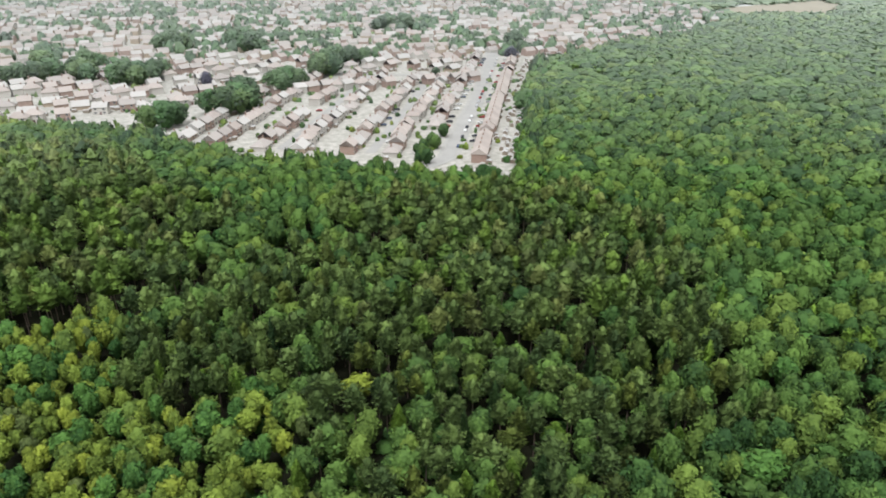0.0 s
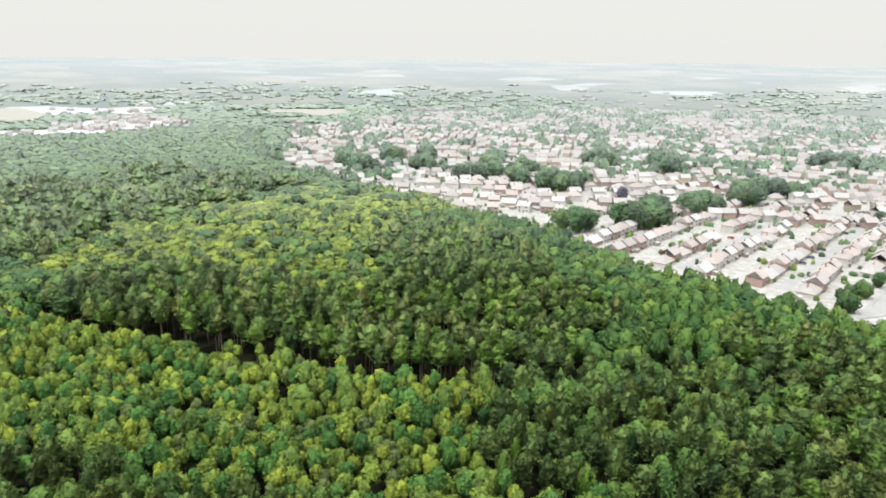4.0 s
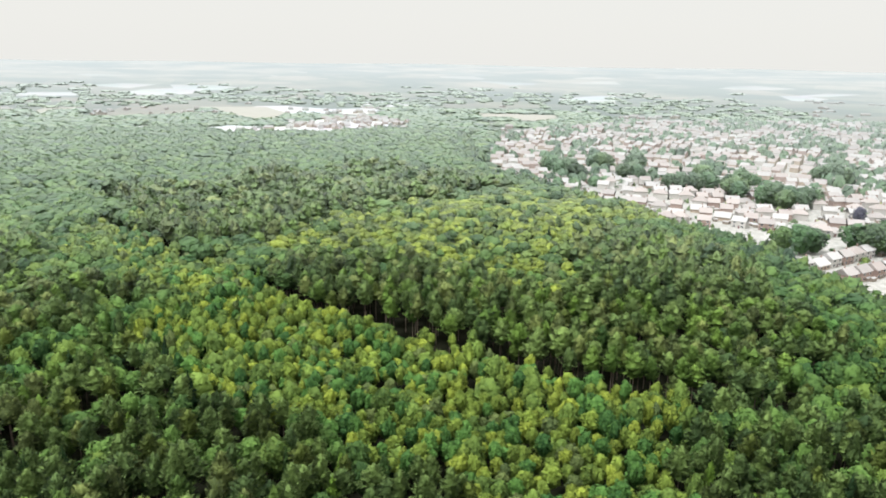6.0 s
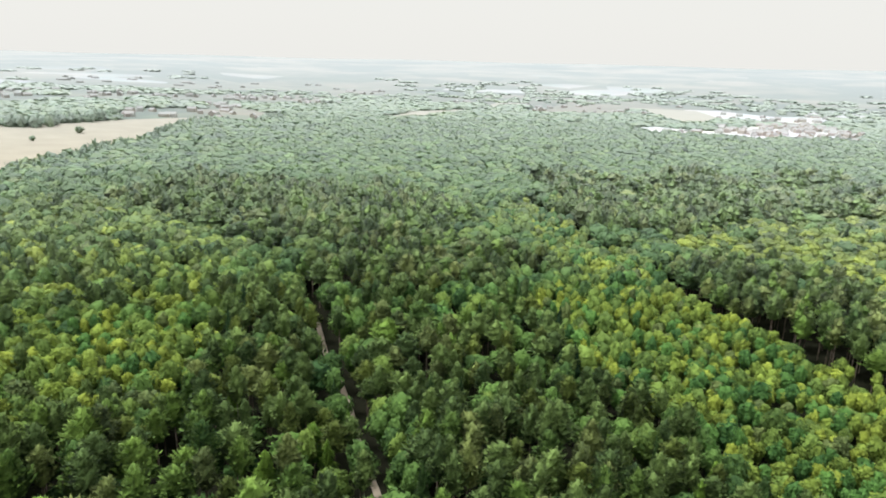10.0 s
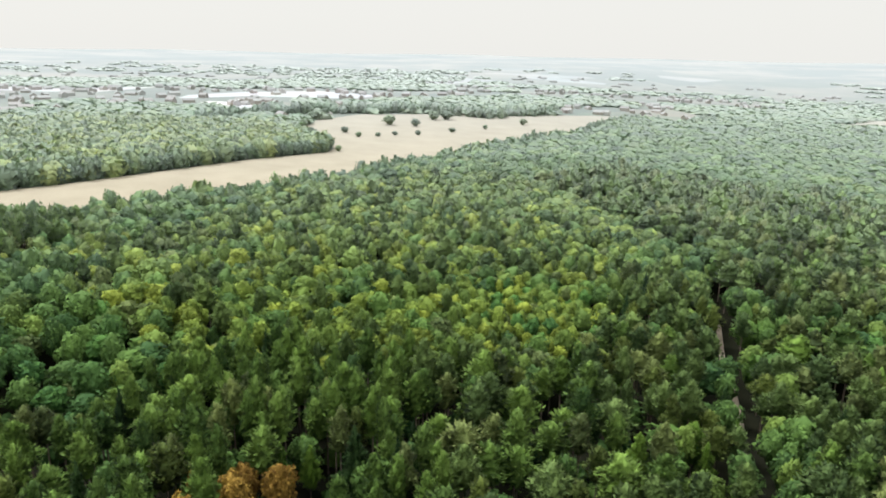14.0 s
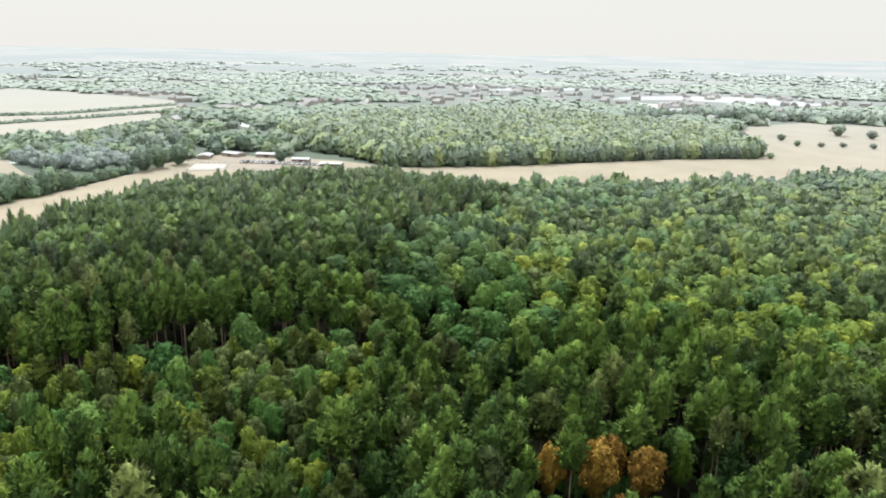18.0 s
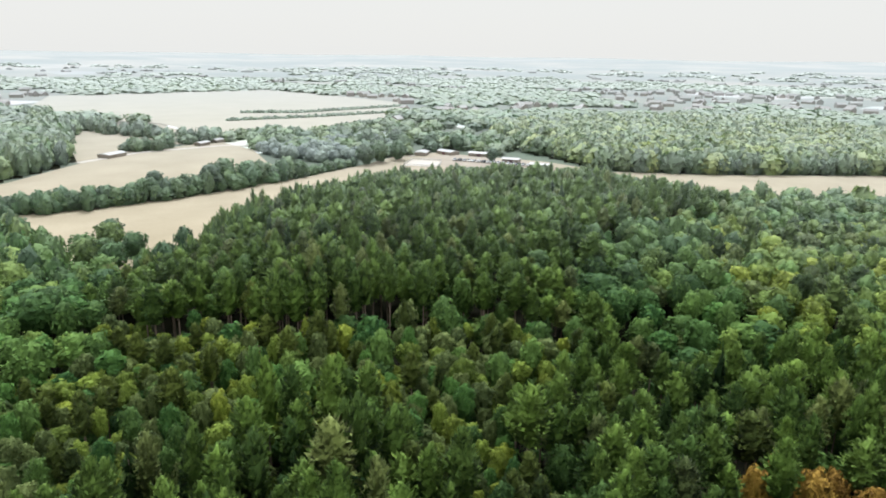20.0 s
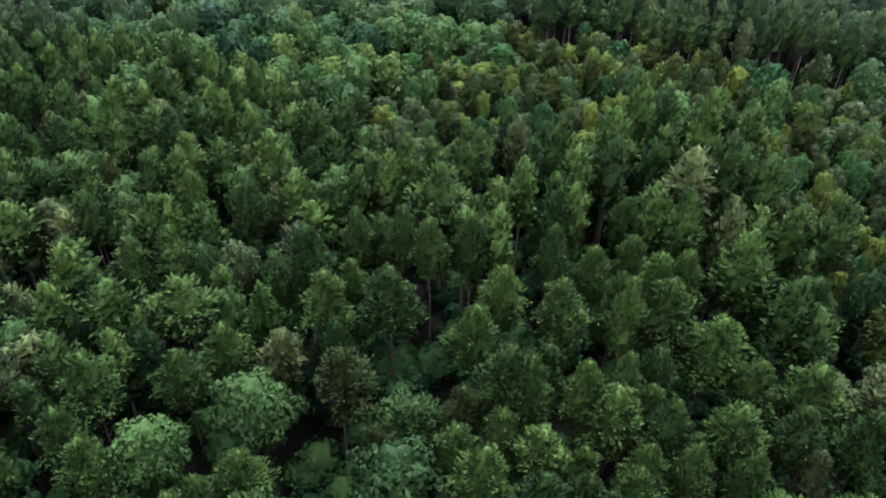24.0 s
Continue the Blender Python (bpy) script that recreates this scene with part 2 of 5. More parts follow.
ASPHALT = material("asphalt", (0.33, 0.32, 0.30), (0.44, 0.43, 0.405), 1.5, 0.9, bump=0.1, per_piece=0, per_object=0.1)
PAVED = material("drives_and_gardens", (0.27, 0.265, 0.215), (0.60, 0.575, 0.53), 5.0, 0.9, bump=0.1, per_piece=0, per_object=0)
PAVING = material("concrete_paving", (0.30, 0.29, 0.27), (0.44, 0.43, 0.40), 2.0, 0.9, per_piece=0)
LAWN = material("lawn", (0.10, 0.15, 0.04), (0.24, 0.28, 0.09), 2.0, 0.9, per_piece=0)
TILES = [material("brown_roof_tiles", (0.31, 0.275, 0.25), (0.49, 0.445, 0.41), 6.0, 0.8, bump=0.3, per_piece=0.3),
         material("grey_roof_tiles", (0.40, 0.38, 0.355), (0.60, 0.575, 0.54), 6.0, 0.8, bump=0.3, per_piece=0.3),
         material("pink_roof_tiles", (0.345, 0.29, 0.26), (0.52, 0.455, 0.41), 6.0, 0.8, bump=0.3, per_piece=0.3)]
WALLS = [material("red_brick", (0.30, 0.205, 0.165), (0.44, 0.33, 0.275), 8.0, 0.9, bump=0.3, per_piece=0.1),
         material("pale_render", (0.48, 0.45, 0.41), (0.64, 0.61, 0.56), 3.0, 0.9, per_piece=0.1),
         material("buff_brick", (0.36, 0.28, 0.20), (0.52, 0.43, 0.33), 8.0, 0.9, bump=0.3, per_piece=0.1)]
GLASS = material("window_glass", (0.02, 0.025, 0.03), (0.05, 0.06, 0.07), 1.0, 0.08, haze_gloss=0)
PAINT = material("white_paint", (0.70, 0.70, 0.68), (0.84, 0.84, 0.82), 2.0, 0.5)
DOORS = material("door_paint", (0.06, 0.08, 0.10), (0.30, 0.10, 0.08), 1.0, 0.5, haze_gloss=0)
TYRE = material("tyre", (0.02, 0.02, 0.02), (0.04, 0.04, 0.04), 4.0, 0.9, haze_gloss=0)
CARS = [material("silver_car_paint", (0.45, 0.46, 0.47), (0.60, 0.61, 0.62), 1.0, 0.25, metal=0.3),
        material("white_car_paint", (0.75, 0.75, 0.74), (0.85, 0.85, 0.84), 1.0, 0.25),
        material("dark_car_paint", (0.02, 0.022, 0.03), (0.06, 0.06, 0.08), 1.0, 0.25),
        material("red_car_paint", (0.25, 0.02, 0.02), (0.40, 0.04, 0.04), 1.0, 0.25),
        material("blue_car_paint", (0.06, 0.08, 0.13), (0.12, 0.15, 0.22), 1.0, 0.25)]
SHEET = material("pale_sheet_roof", (0.45, 0.45, 0.44), (0.68, 0.67, 0.65), 2.0, 0.6)
FENCE = material("weathered_wood", (0.20, 0.16, 0.12), (0.38, 0.32, 0.25), 3.0, 0.9)
SAND = material("pale_sand", (0.52, 0.47, 0.40), (0.66, 0.61, 0.53), 1.0, 0.95, per_piece=0)
STUBBLE = material("stubble", (0.36, 0.32, 0.22), (0.48, 0.43, 0.32), 0.6, 0.95, per_piece=0, per_object=0.2)

# ---- plan ----
rng = np.random.default_rng(7)


EDGE_RIDE = [(-420, 520), (-330, 450), (-261, 383), (-189, 329), (-147, 305), (-113, 278), (-78, 257), (-49, 243), (-15, 222), (30, 205), (70, 206)]


def off_line(line, x, y):
    """Distance of points from a line of several legs."""
    best = np.full(np.shape(x), 1e9)
    for (ax, ay), (bx, by) in zip(line, line[1:]):
        dx, dy = bx - ax, by - ay
        k = np.clip(((x - ax) * dx + (y - ay) * dy) / (dx * dx + dy * dy), 0, 1)
        best = np.minimum(best, np.hypot(x - ax - k * dx, y - ay - k * dy))
    return best


def hill(x, y, cx, cy, rx, ry, h):
    return h * np.exp(-(((x - cx) / rx) ** 2 + ((y - cy) / ry) ** 2))


def ground_z(x, y):
    """The land falls to the north-east, with low hills, and lifts to a far rim."""
    x, y = np.asarray(x, float), np.asarray(y, float)
    z = 3 - 16 * np.tanh((0.5 * x + 0.85 * y) / 260)
    z = z + hill(x, y, -165, -115, 110, 100, 9) + hill(x, y, -30, -60, 80, 70, 5) + hill(x, y, -40, 390, 120, 110, 5)
    z = z - 2 * np.exp(-((off_line(EDGE_RIDE, x, y) / 30) ** 2)) * np.clip((np.hypot(x, y) - 190) / 60, 0, 1)
    r = np.hypot(x, y)
    k = np.clip((r - 1500) / 3200, 0, 1)
    return z + (62 - z) * k * k * (3 - 2 * k) + np.clip((r - 1500) / 500, 0, 1) * 5 * np.sin(x / 310 + 1) * np.sin(y / 270)


FOREST = [(-88, -168), (-116, -163), (-139, -176), (-171, -185), (-205, -187), (-240, -187), (-275, -165), (-288, -120), (-295, -78),
          (-332, -36), (-392, 46), (-445, 97), (-530, 190), (-600, 280), (-720, 385), (-800, 560), (-720, 800), (-560, 1010), (-330, 940),
          (-250, 1060), (-120, 1000), (-53, 655), (32, 568), (76, 484), (112, 440), (143, 362), (155, 326), (175, 290), (200, 255),
          (212, 234), (232, 212), (330, 302), (444, 400), (520, 425), (690, 415), (930, 440), (945, 375), (1100, 100), (900, -500), (200, -900),
          (-300, -950), (-290, -600), (-240, -480), (-200, -388), (-150, -360), (-112, -338), (-100, -300), (-98, -215)]
WEST_WOOD = [(-374, -153), (-404, -102), (-488, -6), (-523, 50), (-545, 58), (-640, 20), (-700, -150), (-600, -260), (-470, -290), (-415, -225)]
TOWN = [(-53, 655), (32, 568), (76, 484), (112, 440), (143, 362), (155, 326), (175, 290), (200, 255), (212, 234), (232, 212), (330, 302),
        (444, 400), (520, 425), (690, 415), (930, 500), (1020, 700), (1000, 1250), (600, 1500), (150, 1400), (-80, 1080)]


def inside(poly, x, y):
    x, y = np.asarray(x, float), np.asarray(y, float)
    hit = np.zeros(x.shape, bool)
    for (ax, ay), (bx, by) in zip(poly, poly[1:] + poly[:1]):
        cross = (ay > y) != (by > y)
        hit ^= cross & (x < (bx - ax) * (y - ay) / ((by - ay) or 1e-9) + ax)
    return hit


# Stands of the forest: middles of patches of one kind.
STANDS = {
    "mixed": [(47, 162), (80, 133), (113, 104), (123, 61), (55, 94), (74, 66), (97, 57), (-94, 155), (-66, 136), (59, 185), (104, 196), (78, 155), (-28, 134),
              (-168, 119), (-133, 124), (-114, 146), (-128, 91), (-101, 109), (-93, 92), (-137, 176), (-174, 164), (-148, 247), (-230, 117), (-242, 84), (-204, 62)],
    "pine_north": [(65, 336), (86, 290), (42, 249), (78, 240), (146, 195), (176, 138), (124, 126), (-38, 241), (-8, 244), (-79, 278), (-199, 453), (-151, 478),
                   (-109, 563), (-184, 381), (-308, 240), (-268, 194), (-179, 230), (-218, 223), (-286, 283), (-306, 171), (-184, 183), (-105, 68),
                   (-125, 43), (-76, 110), (-66, 128), (-124, 138), (-142, 85), (-258, 76), (-224, 93), (-261, 134), (-224, 43), (-307, 112)],
    "pine_south": [(-119, -6), (-120, 13), (-147, -119), (-160, -89), (-110, -88), (-131, -76), (-188, -86), (-98, -26), (-94, -73), (-124, -133),
                   (-102, -128), (-77, -97), (-20, -76), (-28, -67), (-43, -55), (-56, -39), (-125, -22), (15, -90), (1, -83), (9, -63), (-7, -56), (-20, -42),
                   (1, -38), (-11, -33), (-27, -32), (-41, -27), (-64, -54), (-230, -120), (-200, -150), (-250, -90)],
    "broad_north": [(140, 377), (145, 279), (183, 270), (313, 277), (300, 206), (448, 266), (425, 176), (601, 215), (276, 130), (256, 87), (105, 208), (214, 61),
                    (142, 45), (103, 43), (-331, 614), (-181, 294), (-135, 231), (5, 654), (-75, 1027), (-110, 720), (112, 290), (-234, 163), (-254, 328),
                    (-551, 466), (-436, 322), (-491, 548), (-358, 503), (-561, 291), (-154, 167)],
    "broad_south": [(-274, -7), (-247, 19), (-250, -24), (-346, 54), (-391, 92), (-325, 3), (-480, 174), (-489, 271), (-392, 356), (-201, -20), (-175, -66),
                    (-155, -64), (-143, -43), (-276, -42), (-202, 28), (-51, -166), (-40, -128), (-63, -137), (-97, -325), (-134, -336), (-95, -71), (-80, -171)],
    "young": [(31, 139), (46, 123), (13, 137), (28, 116), (-95, 255), (-43, 211), (-82, 194), (-6, 193), (-20, 164), (-46, 182), (-128, 236), (-121, 205),
              (-241, 332), (-190, 7), (-179, 27), (-180, -13), (-156, 38), (-158, 11), (-245, -41)],
    "hilltop": [(-101, 387), (-64, 462), (-16, 493), (-56, 361), (-25, 342)],
    "thicket": [(-175, 65), (-189, 95), (-94, -58), (-89, -44), (-60, -110), (-72, -77), (-76, -41), (-36, -100)],
    "fresh": [],
}
# Outlines of stands whose edges are clear.
PATCHES = [
    ("fresh", [(-233, -50), (-341, 14), (-393, 99), (-352, 166), (-270, 170), (-216, 140), (-170, 98), (-138, 64), (-143, 24), (-144, -17), (-167, -41)]),
    ("young", [(-205, 66), (-210, 104), (-186, 104), (-156, 82), (-158, 62)]),
    ("thicket", [(-62, -121), (-82, -108), (-86, -84), (-103, -61), (-112, -47), (-95, -37), (-78, -40), (-74, -59), (-54, -72), (-35, -93), (-35, -110)]),
    ("broad_south", [(-61, -245), (-89, -203), (-88, -172), (-64, -128), (-37, -121), (-25, -117), (10, -180)]),
    ("hilltop", [(-119, 372), (-98, 489), (-46, 560), (18, 500), (16, 431), (-12, 357), (-50, 341), (-90, 351)]),
    ("broad_south", [(-151, -70), (-197, -66), (-177, -29), (-151, -22), (-130, -43)]),
    ("young", [(-249, 385), (-189, 338), (-149, 308), (-107, 278), (-76, 257), (-45, 244), (-11, 224), (28, 206), (48, 198), (34, 169), (28, 141), (8, 135), (-12, 138),
               (-33, 145), (-57, 153), (-71, 165), (-92, 180), (-108, 210), (-149, 246), (-240, 330)]),
]
# Each kind of stand: spacing in metres, and shares of (kind of tree, tint, height, crown radius).
MIX = {
    "mixed": (5.4, [(0.38, "pine", 0, 16, 2.8), (0.12, "pine", 3, 15, 2.6), (0.26, "oak", 0, 13, 3.1), (0.14, "oak", 2, 12, 2.9), (0.06, "birch", 0, 13, 2.4), (0.04, "spruce", 0, 17, 2.8)]),
    "pine_north": (6.5, [(0.42, "pine", 0, 18, 3.3), (0.18, "pine", 1, 18, 3.3), (0.14, "pine", 4, 18, 3.4), (0.14, "pine", 2, 17, 3.2), (0.06, "pine", 3, 17, 3.0), (0.06, "oak", 1, 13, 3.6)]),
    "pine_south": (4.5, [(0.36, "pine", 2, 18, 2.5), (0.38, "pine", 4, 18, 2.5), (0.08, "pine", 1, 17, 2.5), (0.06, "pine", 3, 16, 2.5), (0.09, "oak", 0, 14, 2.9), (0.03, "spruce", 0, 17, 3.0)]),
    "broad_north": (6.0, [(0.42, "oak", 0, 14, 3.5), (0.22, "oak", 1, 14, 3.7), (0.26, "oak", 2, 13, 3.3), (0.06, "young", 2, 12, 3.2), (0.04, "birch", 0, 13, 2.6)]),
    "broad_south": (6.0, [(0.42, "oak", 0, 14, 3.5), (0.18, "oak", 1, 14, 3.7), (0.26, "oak", 2, 13, 3.3), (0.10, "young", 2, 12, 3.2), (0.04, "young", 3, 11, 3.0)]),
    "young": (4.0, [(0.38, "young", 0, 11.5, 1.9), (0.22, "young", 1, 11.5, 1.8), (0.20, "young", 2, 12.5, 2.1), (0.09, "young", 3, 11.5, 1.8), (0.11, "oak", 2, 13, 3.0)]),
    "hilltop": (5.0, [(0.45, "young", 1, 11, 2.8), (0.25, "young", 0, 11, 2.8), (0.15, "young", 3, 11, 2.6), (0.10, "oak", 0, 13, 3.4), (0.05, "pine", 0, 14, 2.8)]),
    "thicket": (3.6, [(0.24, "young", 0, 10, 1.8), (0.30, "young", 3, 10, 1.8), (0.14, "young", 1, 10, 1.7), (0.14, "young", 2, 11, 1.9), (0.08, "oak", 0, 12, 2.4), (0.10, "pine", 3, 13, 2.1)]),
    "fresh": (4.5, [(0.30, "young", 0, 12, 2.5), (0.22, "oak", 2, 13, 3.0), (0.14, "young", 1, 12, 2.4), (0.12, "oak", 0, 13, 3.2), (0.10, "young", 3, 12, 2.3), (0.12, "pine", 0, 15, 2.6)]),
}
RIDE = [(-84, 84), (-98, 93), (-112, 101), (-128, 112), (-141, 120), (-160, 130), (-186, 147), (-211, 160)]


# ---- meshes ----
def raw_mesh(name, verts, tris, mats, slots=None, smooth=False):
    me = bpy.data.meshes.new(name)
    verts, tris = np.asarray(verts, np.float32), np.asarray(tris, np.int32)
    me.vertices.add(len(verts))
    me.vertices.foreach_set("co", verts.ravel())
    k = tris.shape[1]
    me.loops.add(tris.size)
    me.loops.foreach_set("vertex_index", tris.ravel())
    me.polygons.add(len(tris))
    me.polygons.foreach_set("loop_start", np.arange(0, tris.size, k, dtype=np.int32))
    for m in mats:
        me.materials.append(m)
    if slots is not None:
        me.polygons.foreach_set("material_index", np.asarray(slots, np.int32))
    me.polygons.foreach_set("use_smooth", np.full(len(tris), smooth))
    me.update(calc_edges=True)
    return me


def swell(me, normals):
    """Keeps the way in which the leaves face, for the leaf materials."""
    normals = np.asarray(normals, np.float32)
    normals = normals / np.linalg.norm(normals, axis=1)[:, None]
    me.attributes.new("leaf_way", "FLOAT_VECTOR", "POINT").data.foreach_set("vector", normals.ravel())
    return me


def part(name, bm, mat, parent=None, label=""):
    me = bpy.data.meshes.new(name)
    bm.to_mesh(me)
    bm.free()
    me.materials.append(mat)
    ob = new(name, me)
    ob.parent = parent
    return tagged(ob, label)


def box(bm, x0, y0, z0, x1, y1, z1):
    v = [bm.verts.new(p) for p in ((x0, y0, z0), (x1, y0, z0), (x1, y1, z0), (x0, y1, z0), (x0, y0, z1), (x1, y0, z1), (x1, y1, z1), (x0, y1, z1))]
    for f in ((3, 2, 1, 0), (4, 5, 6, 7), (0, 1, 5, 4), (1, 2, 6, 5), (2, 3, 7, 6), (3, 0, 4, 7)):
        bm.faces.new([v[i] for i in f])
    return v


def draped(name, poly, mat, lift, step=12.0):
    """A sheet over a plan outline that follows the land."""
    bm = bmesh.new()
    pts = []
    for (ax, ay), (bx, by) in zip(poly, poly[1:] + poly[:1]):
        k = max(1, int(math.hypot(bx - ax, by - ay) / step))
        pts += [(ax + (bx - ax) * i / k, ay + (by - ay) * i / k) for i in range(k)]
    bm.faces.new([bm.verts.new((x, y, 0)) for x, y in pts])
    bmesh.ops.triangulate(bm, faces=bm.faces[:])
    xs, ys = [p[0] for p in poly], [p[1] for p in poly]
    for lo, hi, axis in ((min(xs), max(xs), 0), (min(ys), max(ys), 1)):
        n = int((hi - lo) / (step * 2))
        for i in range(1, n):
            co = [0, 0, 0]
            co[axis] = lo + (hi - lo) * i / n
            no = [0, 0, 0]
            no[axis] = 1
            bmesh.ops.bisect_plane(bm, geom=bm.verts[:] + bm.edges[:] + bm.faces[:], plane_co=co, plane_no=no)
    bmesh.ops.triangulate(bm, faces=bm.faces[:])
    for v in bm.verts:
        v.co.z = float(ground_z(v.co.x, v.co.y)) + lift
    for f in bm.faces:
        if f.normal.z < 0:
            f.normal_flip()
    return part(name, bm, mat)


def ribbon(name, line, width, mat, lift):
    bm = bmesh.new()
    rows = []
    for i, (x, y) in enumerate(line):
        ax, ay = line[max(i - 1, 0)]
        bx, by = line[min(i + 1, len(line) - 1)]
        d = math.hypot(bx - ax, by - ay)
        nx, ny = -(by - ay) / d * width / 2, (bx - ax) / d * width / 2
        rows.append([bm.verts.new((x + k * nx, y + k * ny, float(ground_z(x + k * nx, y + k * ny)) + lift)) for k in (-1, 0, 1)])
    for a, b in zip(rows, rows[1:]):
        for i in (0, 1):
            bm.faces.new((a[i], a[i + 1], b[i + 1], b[i]))
    bmesh.ops.recalc_face_normals(bm, faces=bm.faces[:])
    return part(name, bm, mat)


def legs(line, step):
    """A line of several legs cut into even steps."""
    out = []
    for (ax, ay), (bx, by) in zip(line, line[1:]):
        k = max(1, int(math.hypot(bx - ax, by - ay) / step))
        out += [(ax + (bx - ax) * i / k, ay + (by - ay) * i / k) for i in range(k)]
    return out + [line[-1]]


# ---- ground ----
def make_ground():
    radii = np.r_[0.01, np.linspace(6, 300, 60), np.geomspace(306, 4900, 110)]
    turn = np.linspace(0, 2 * np.pi, 300, endpoint=False)
    x, y = radii[:, None] * np.cos(turn), radii[:, None] * np.sin(turn)
    verts = np.stack([x, y, ground_z(x, y)], -1).reshape(-1, 3)
    n, k = len(radii), len(turn)
    i, j = np.meshgrid(np.arange(n - 1), np.arange(k), indexing="ij")
    j2 = (j + 1) % k
    quads = np.stack([i * k + j, (i + 1) * k + j, (i + 1) * k + j2, i * k + j2], -1).reshape(-1, 4)
    mid = verts[quads].mean(1)
    radius = np.hypot(mid[:, 0], mid[:, 1])
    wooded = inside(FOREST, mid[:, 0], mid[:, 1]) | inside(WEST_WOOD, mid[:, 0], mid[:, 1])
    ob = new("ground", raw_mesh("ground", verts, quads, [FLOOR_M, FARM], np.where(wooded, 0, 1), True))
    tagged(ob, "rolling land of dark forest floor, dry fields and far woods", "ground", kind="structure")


make_ground()


# ---- trees ----
def cards(at, way, size, r):
    """A small leaf spray at each point."""
    n = len(at)
    way = way + 0.55 * r.normal(size=(n, 3))
    way /= np.linalg.norm(way, axis=1)[:, None]
    a = np.cross(way, r.normal(size=(n, 3)))
    a /= np.linalg.norm(a, axis=1)[:, None]
    b = np.cross(way, a)
    s = (size * r.uniform(0.6, 1.35, n))[:, None]
    p = np.stack([at - a * s - b * s * 0.5, at + a * s * 0.8 - b * s * 0.4, at + b * s * 0.9], 1)
    return p.reshape(-1, 3), 3 * np.arange(n)[:, None] + [0, 1, 2]


def needles(at, axis, size, broad, r):
    """A slim spray of needles at each point, pointing along the twig."""
    n = len(at)
    axis = axis + 0.28 * r.normal(size=(n, 3))
    axis /= np.linalg.norm(axis, axis=1)[:, None]
    side = np.cross(axis, [0, 0, 1]) + 0.45 * r.normal(size=(n, 3))
    side /= np.linalg.norm(side, axis=1)[:, None]
    s = (size * r.uniform(0.65, 1.35, n))[:, None]
    p = np.stack([at - axis * s * 0.55 - side * s * broad, at - axis * s * 0.55 + side * s * broad, at + axis * s * 0.95], 1)
    return p.reshape(-1, 3), 3 * np.arange(n)[:, None] + [0, 1, 2]


TRUE_SIZE = {"pine": (3.6, 3.6, 18.0), "oak": (4.4, 4.4, 14.0), "young": (2.2, 2.2, 11.0), "birch": (2.5, 2.5, 14.0), "spruce": (3.0, 3.0, 18.0),
             "copper": (5.5, 5.5, 16.0), "willow": (4.5, 4.5, 8.0), "orange": (4.0, 4.0, 12.0)}


WHORLED = ("pine", "spruce", "birch")
FOOT = {"pine": 0.54, "oak": 0.36, "young": 0.46, "birch": 0.30, "spruce": 0.10, "copper": 0.15, "orange": 0.36, "willow": 0.08}


def outline(kind, h):
    """Half width of a crown at a share h of its height."""
    if kind == "pine":
        return np.where(h < 0.3, 0.70 + h, np.clip((1.0 - h) / 0.7, 0, 1) ** 0.52)
    if kind == "spruce":
        return np.where(h < 0.08, 0.7 + 3.7 * h, np.clip((1.0 - h) / 0.92, 0, 1) ** 0.9)
    if kind == "birch":
        return np.where(h < 0.2, 0.7 + 1.5 * h, np.clip((1.0 - h) / 0.8, 0, 1) ** 0.75)
    return np.where(h < 0.38, 0.62 + h, np.sqrt(np.clip(1 - ((h - 0.38) / 0.62) ** 2, 0, 1)))


def crown_foot(kind, detail):
    """Share of the height below the crown; far trees show their tops alone."""
    return FOOT[kind] if detail < 3 or kind == "spruce" else 0.50 if detail == 3 else 0.60


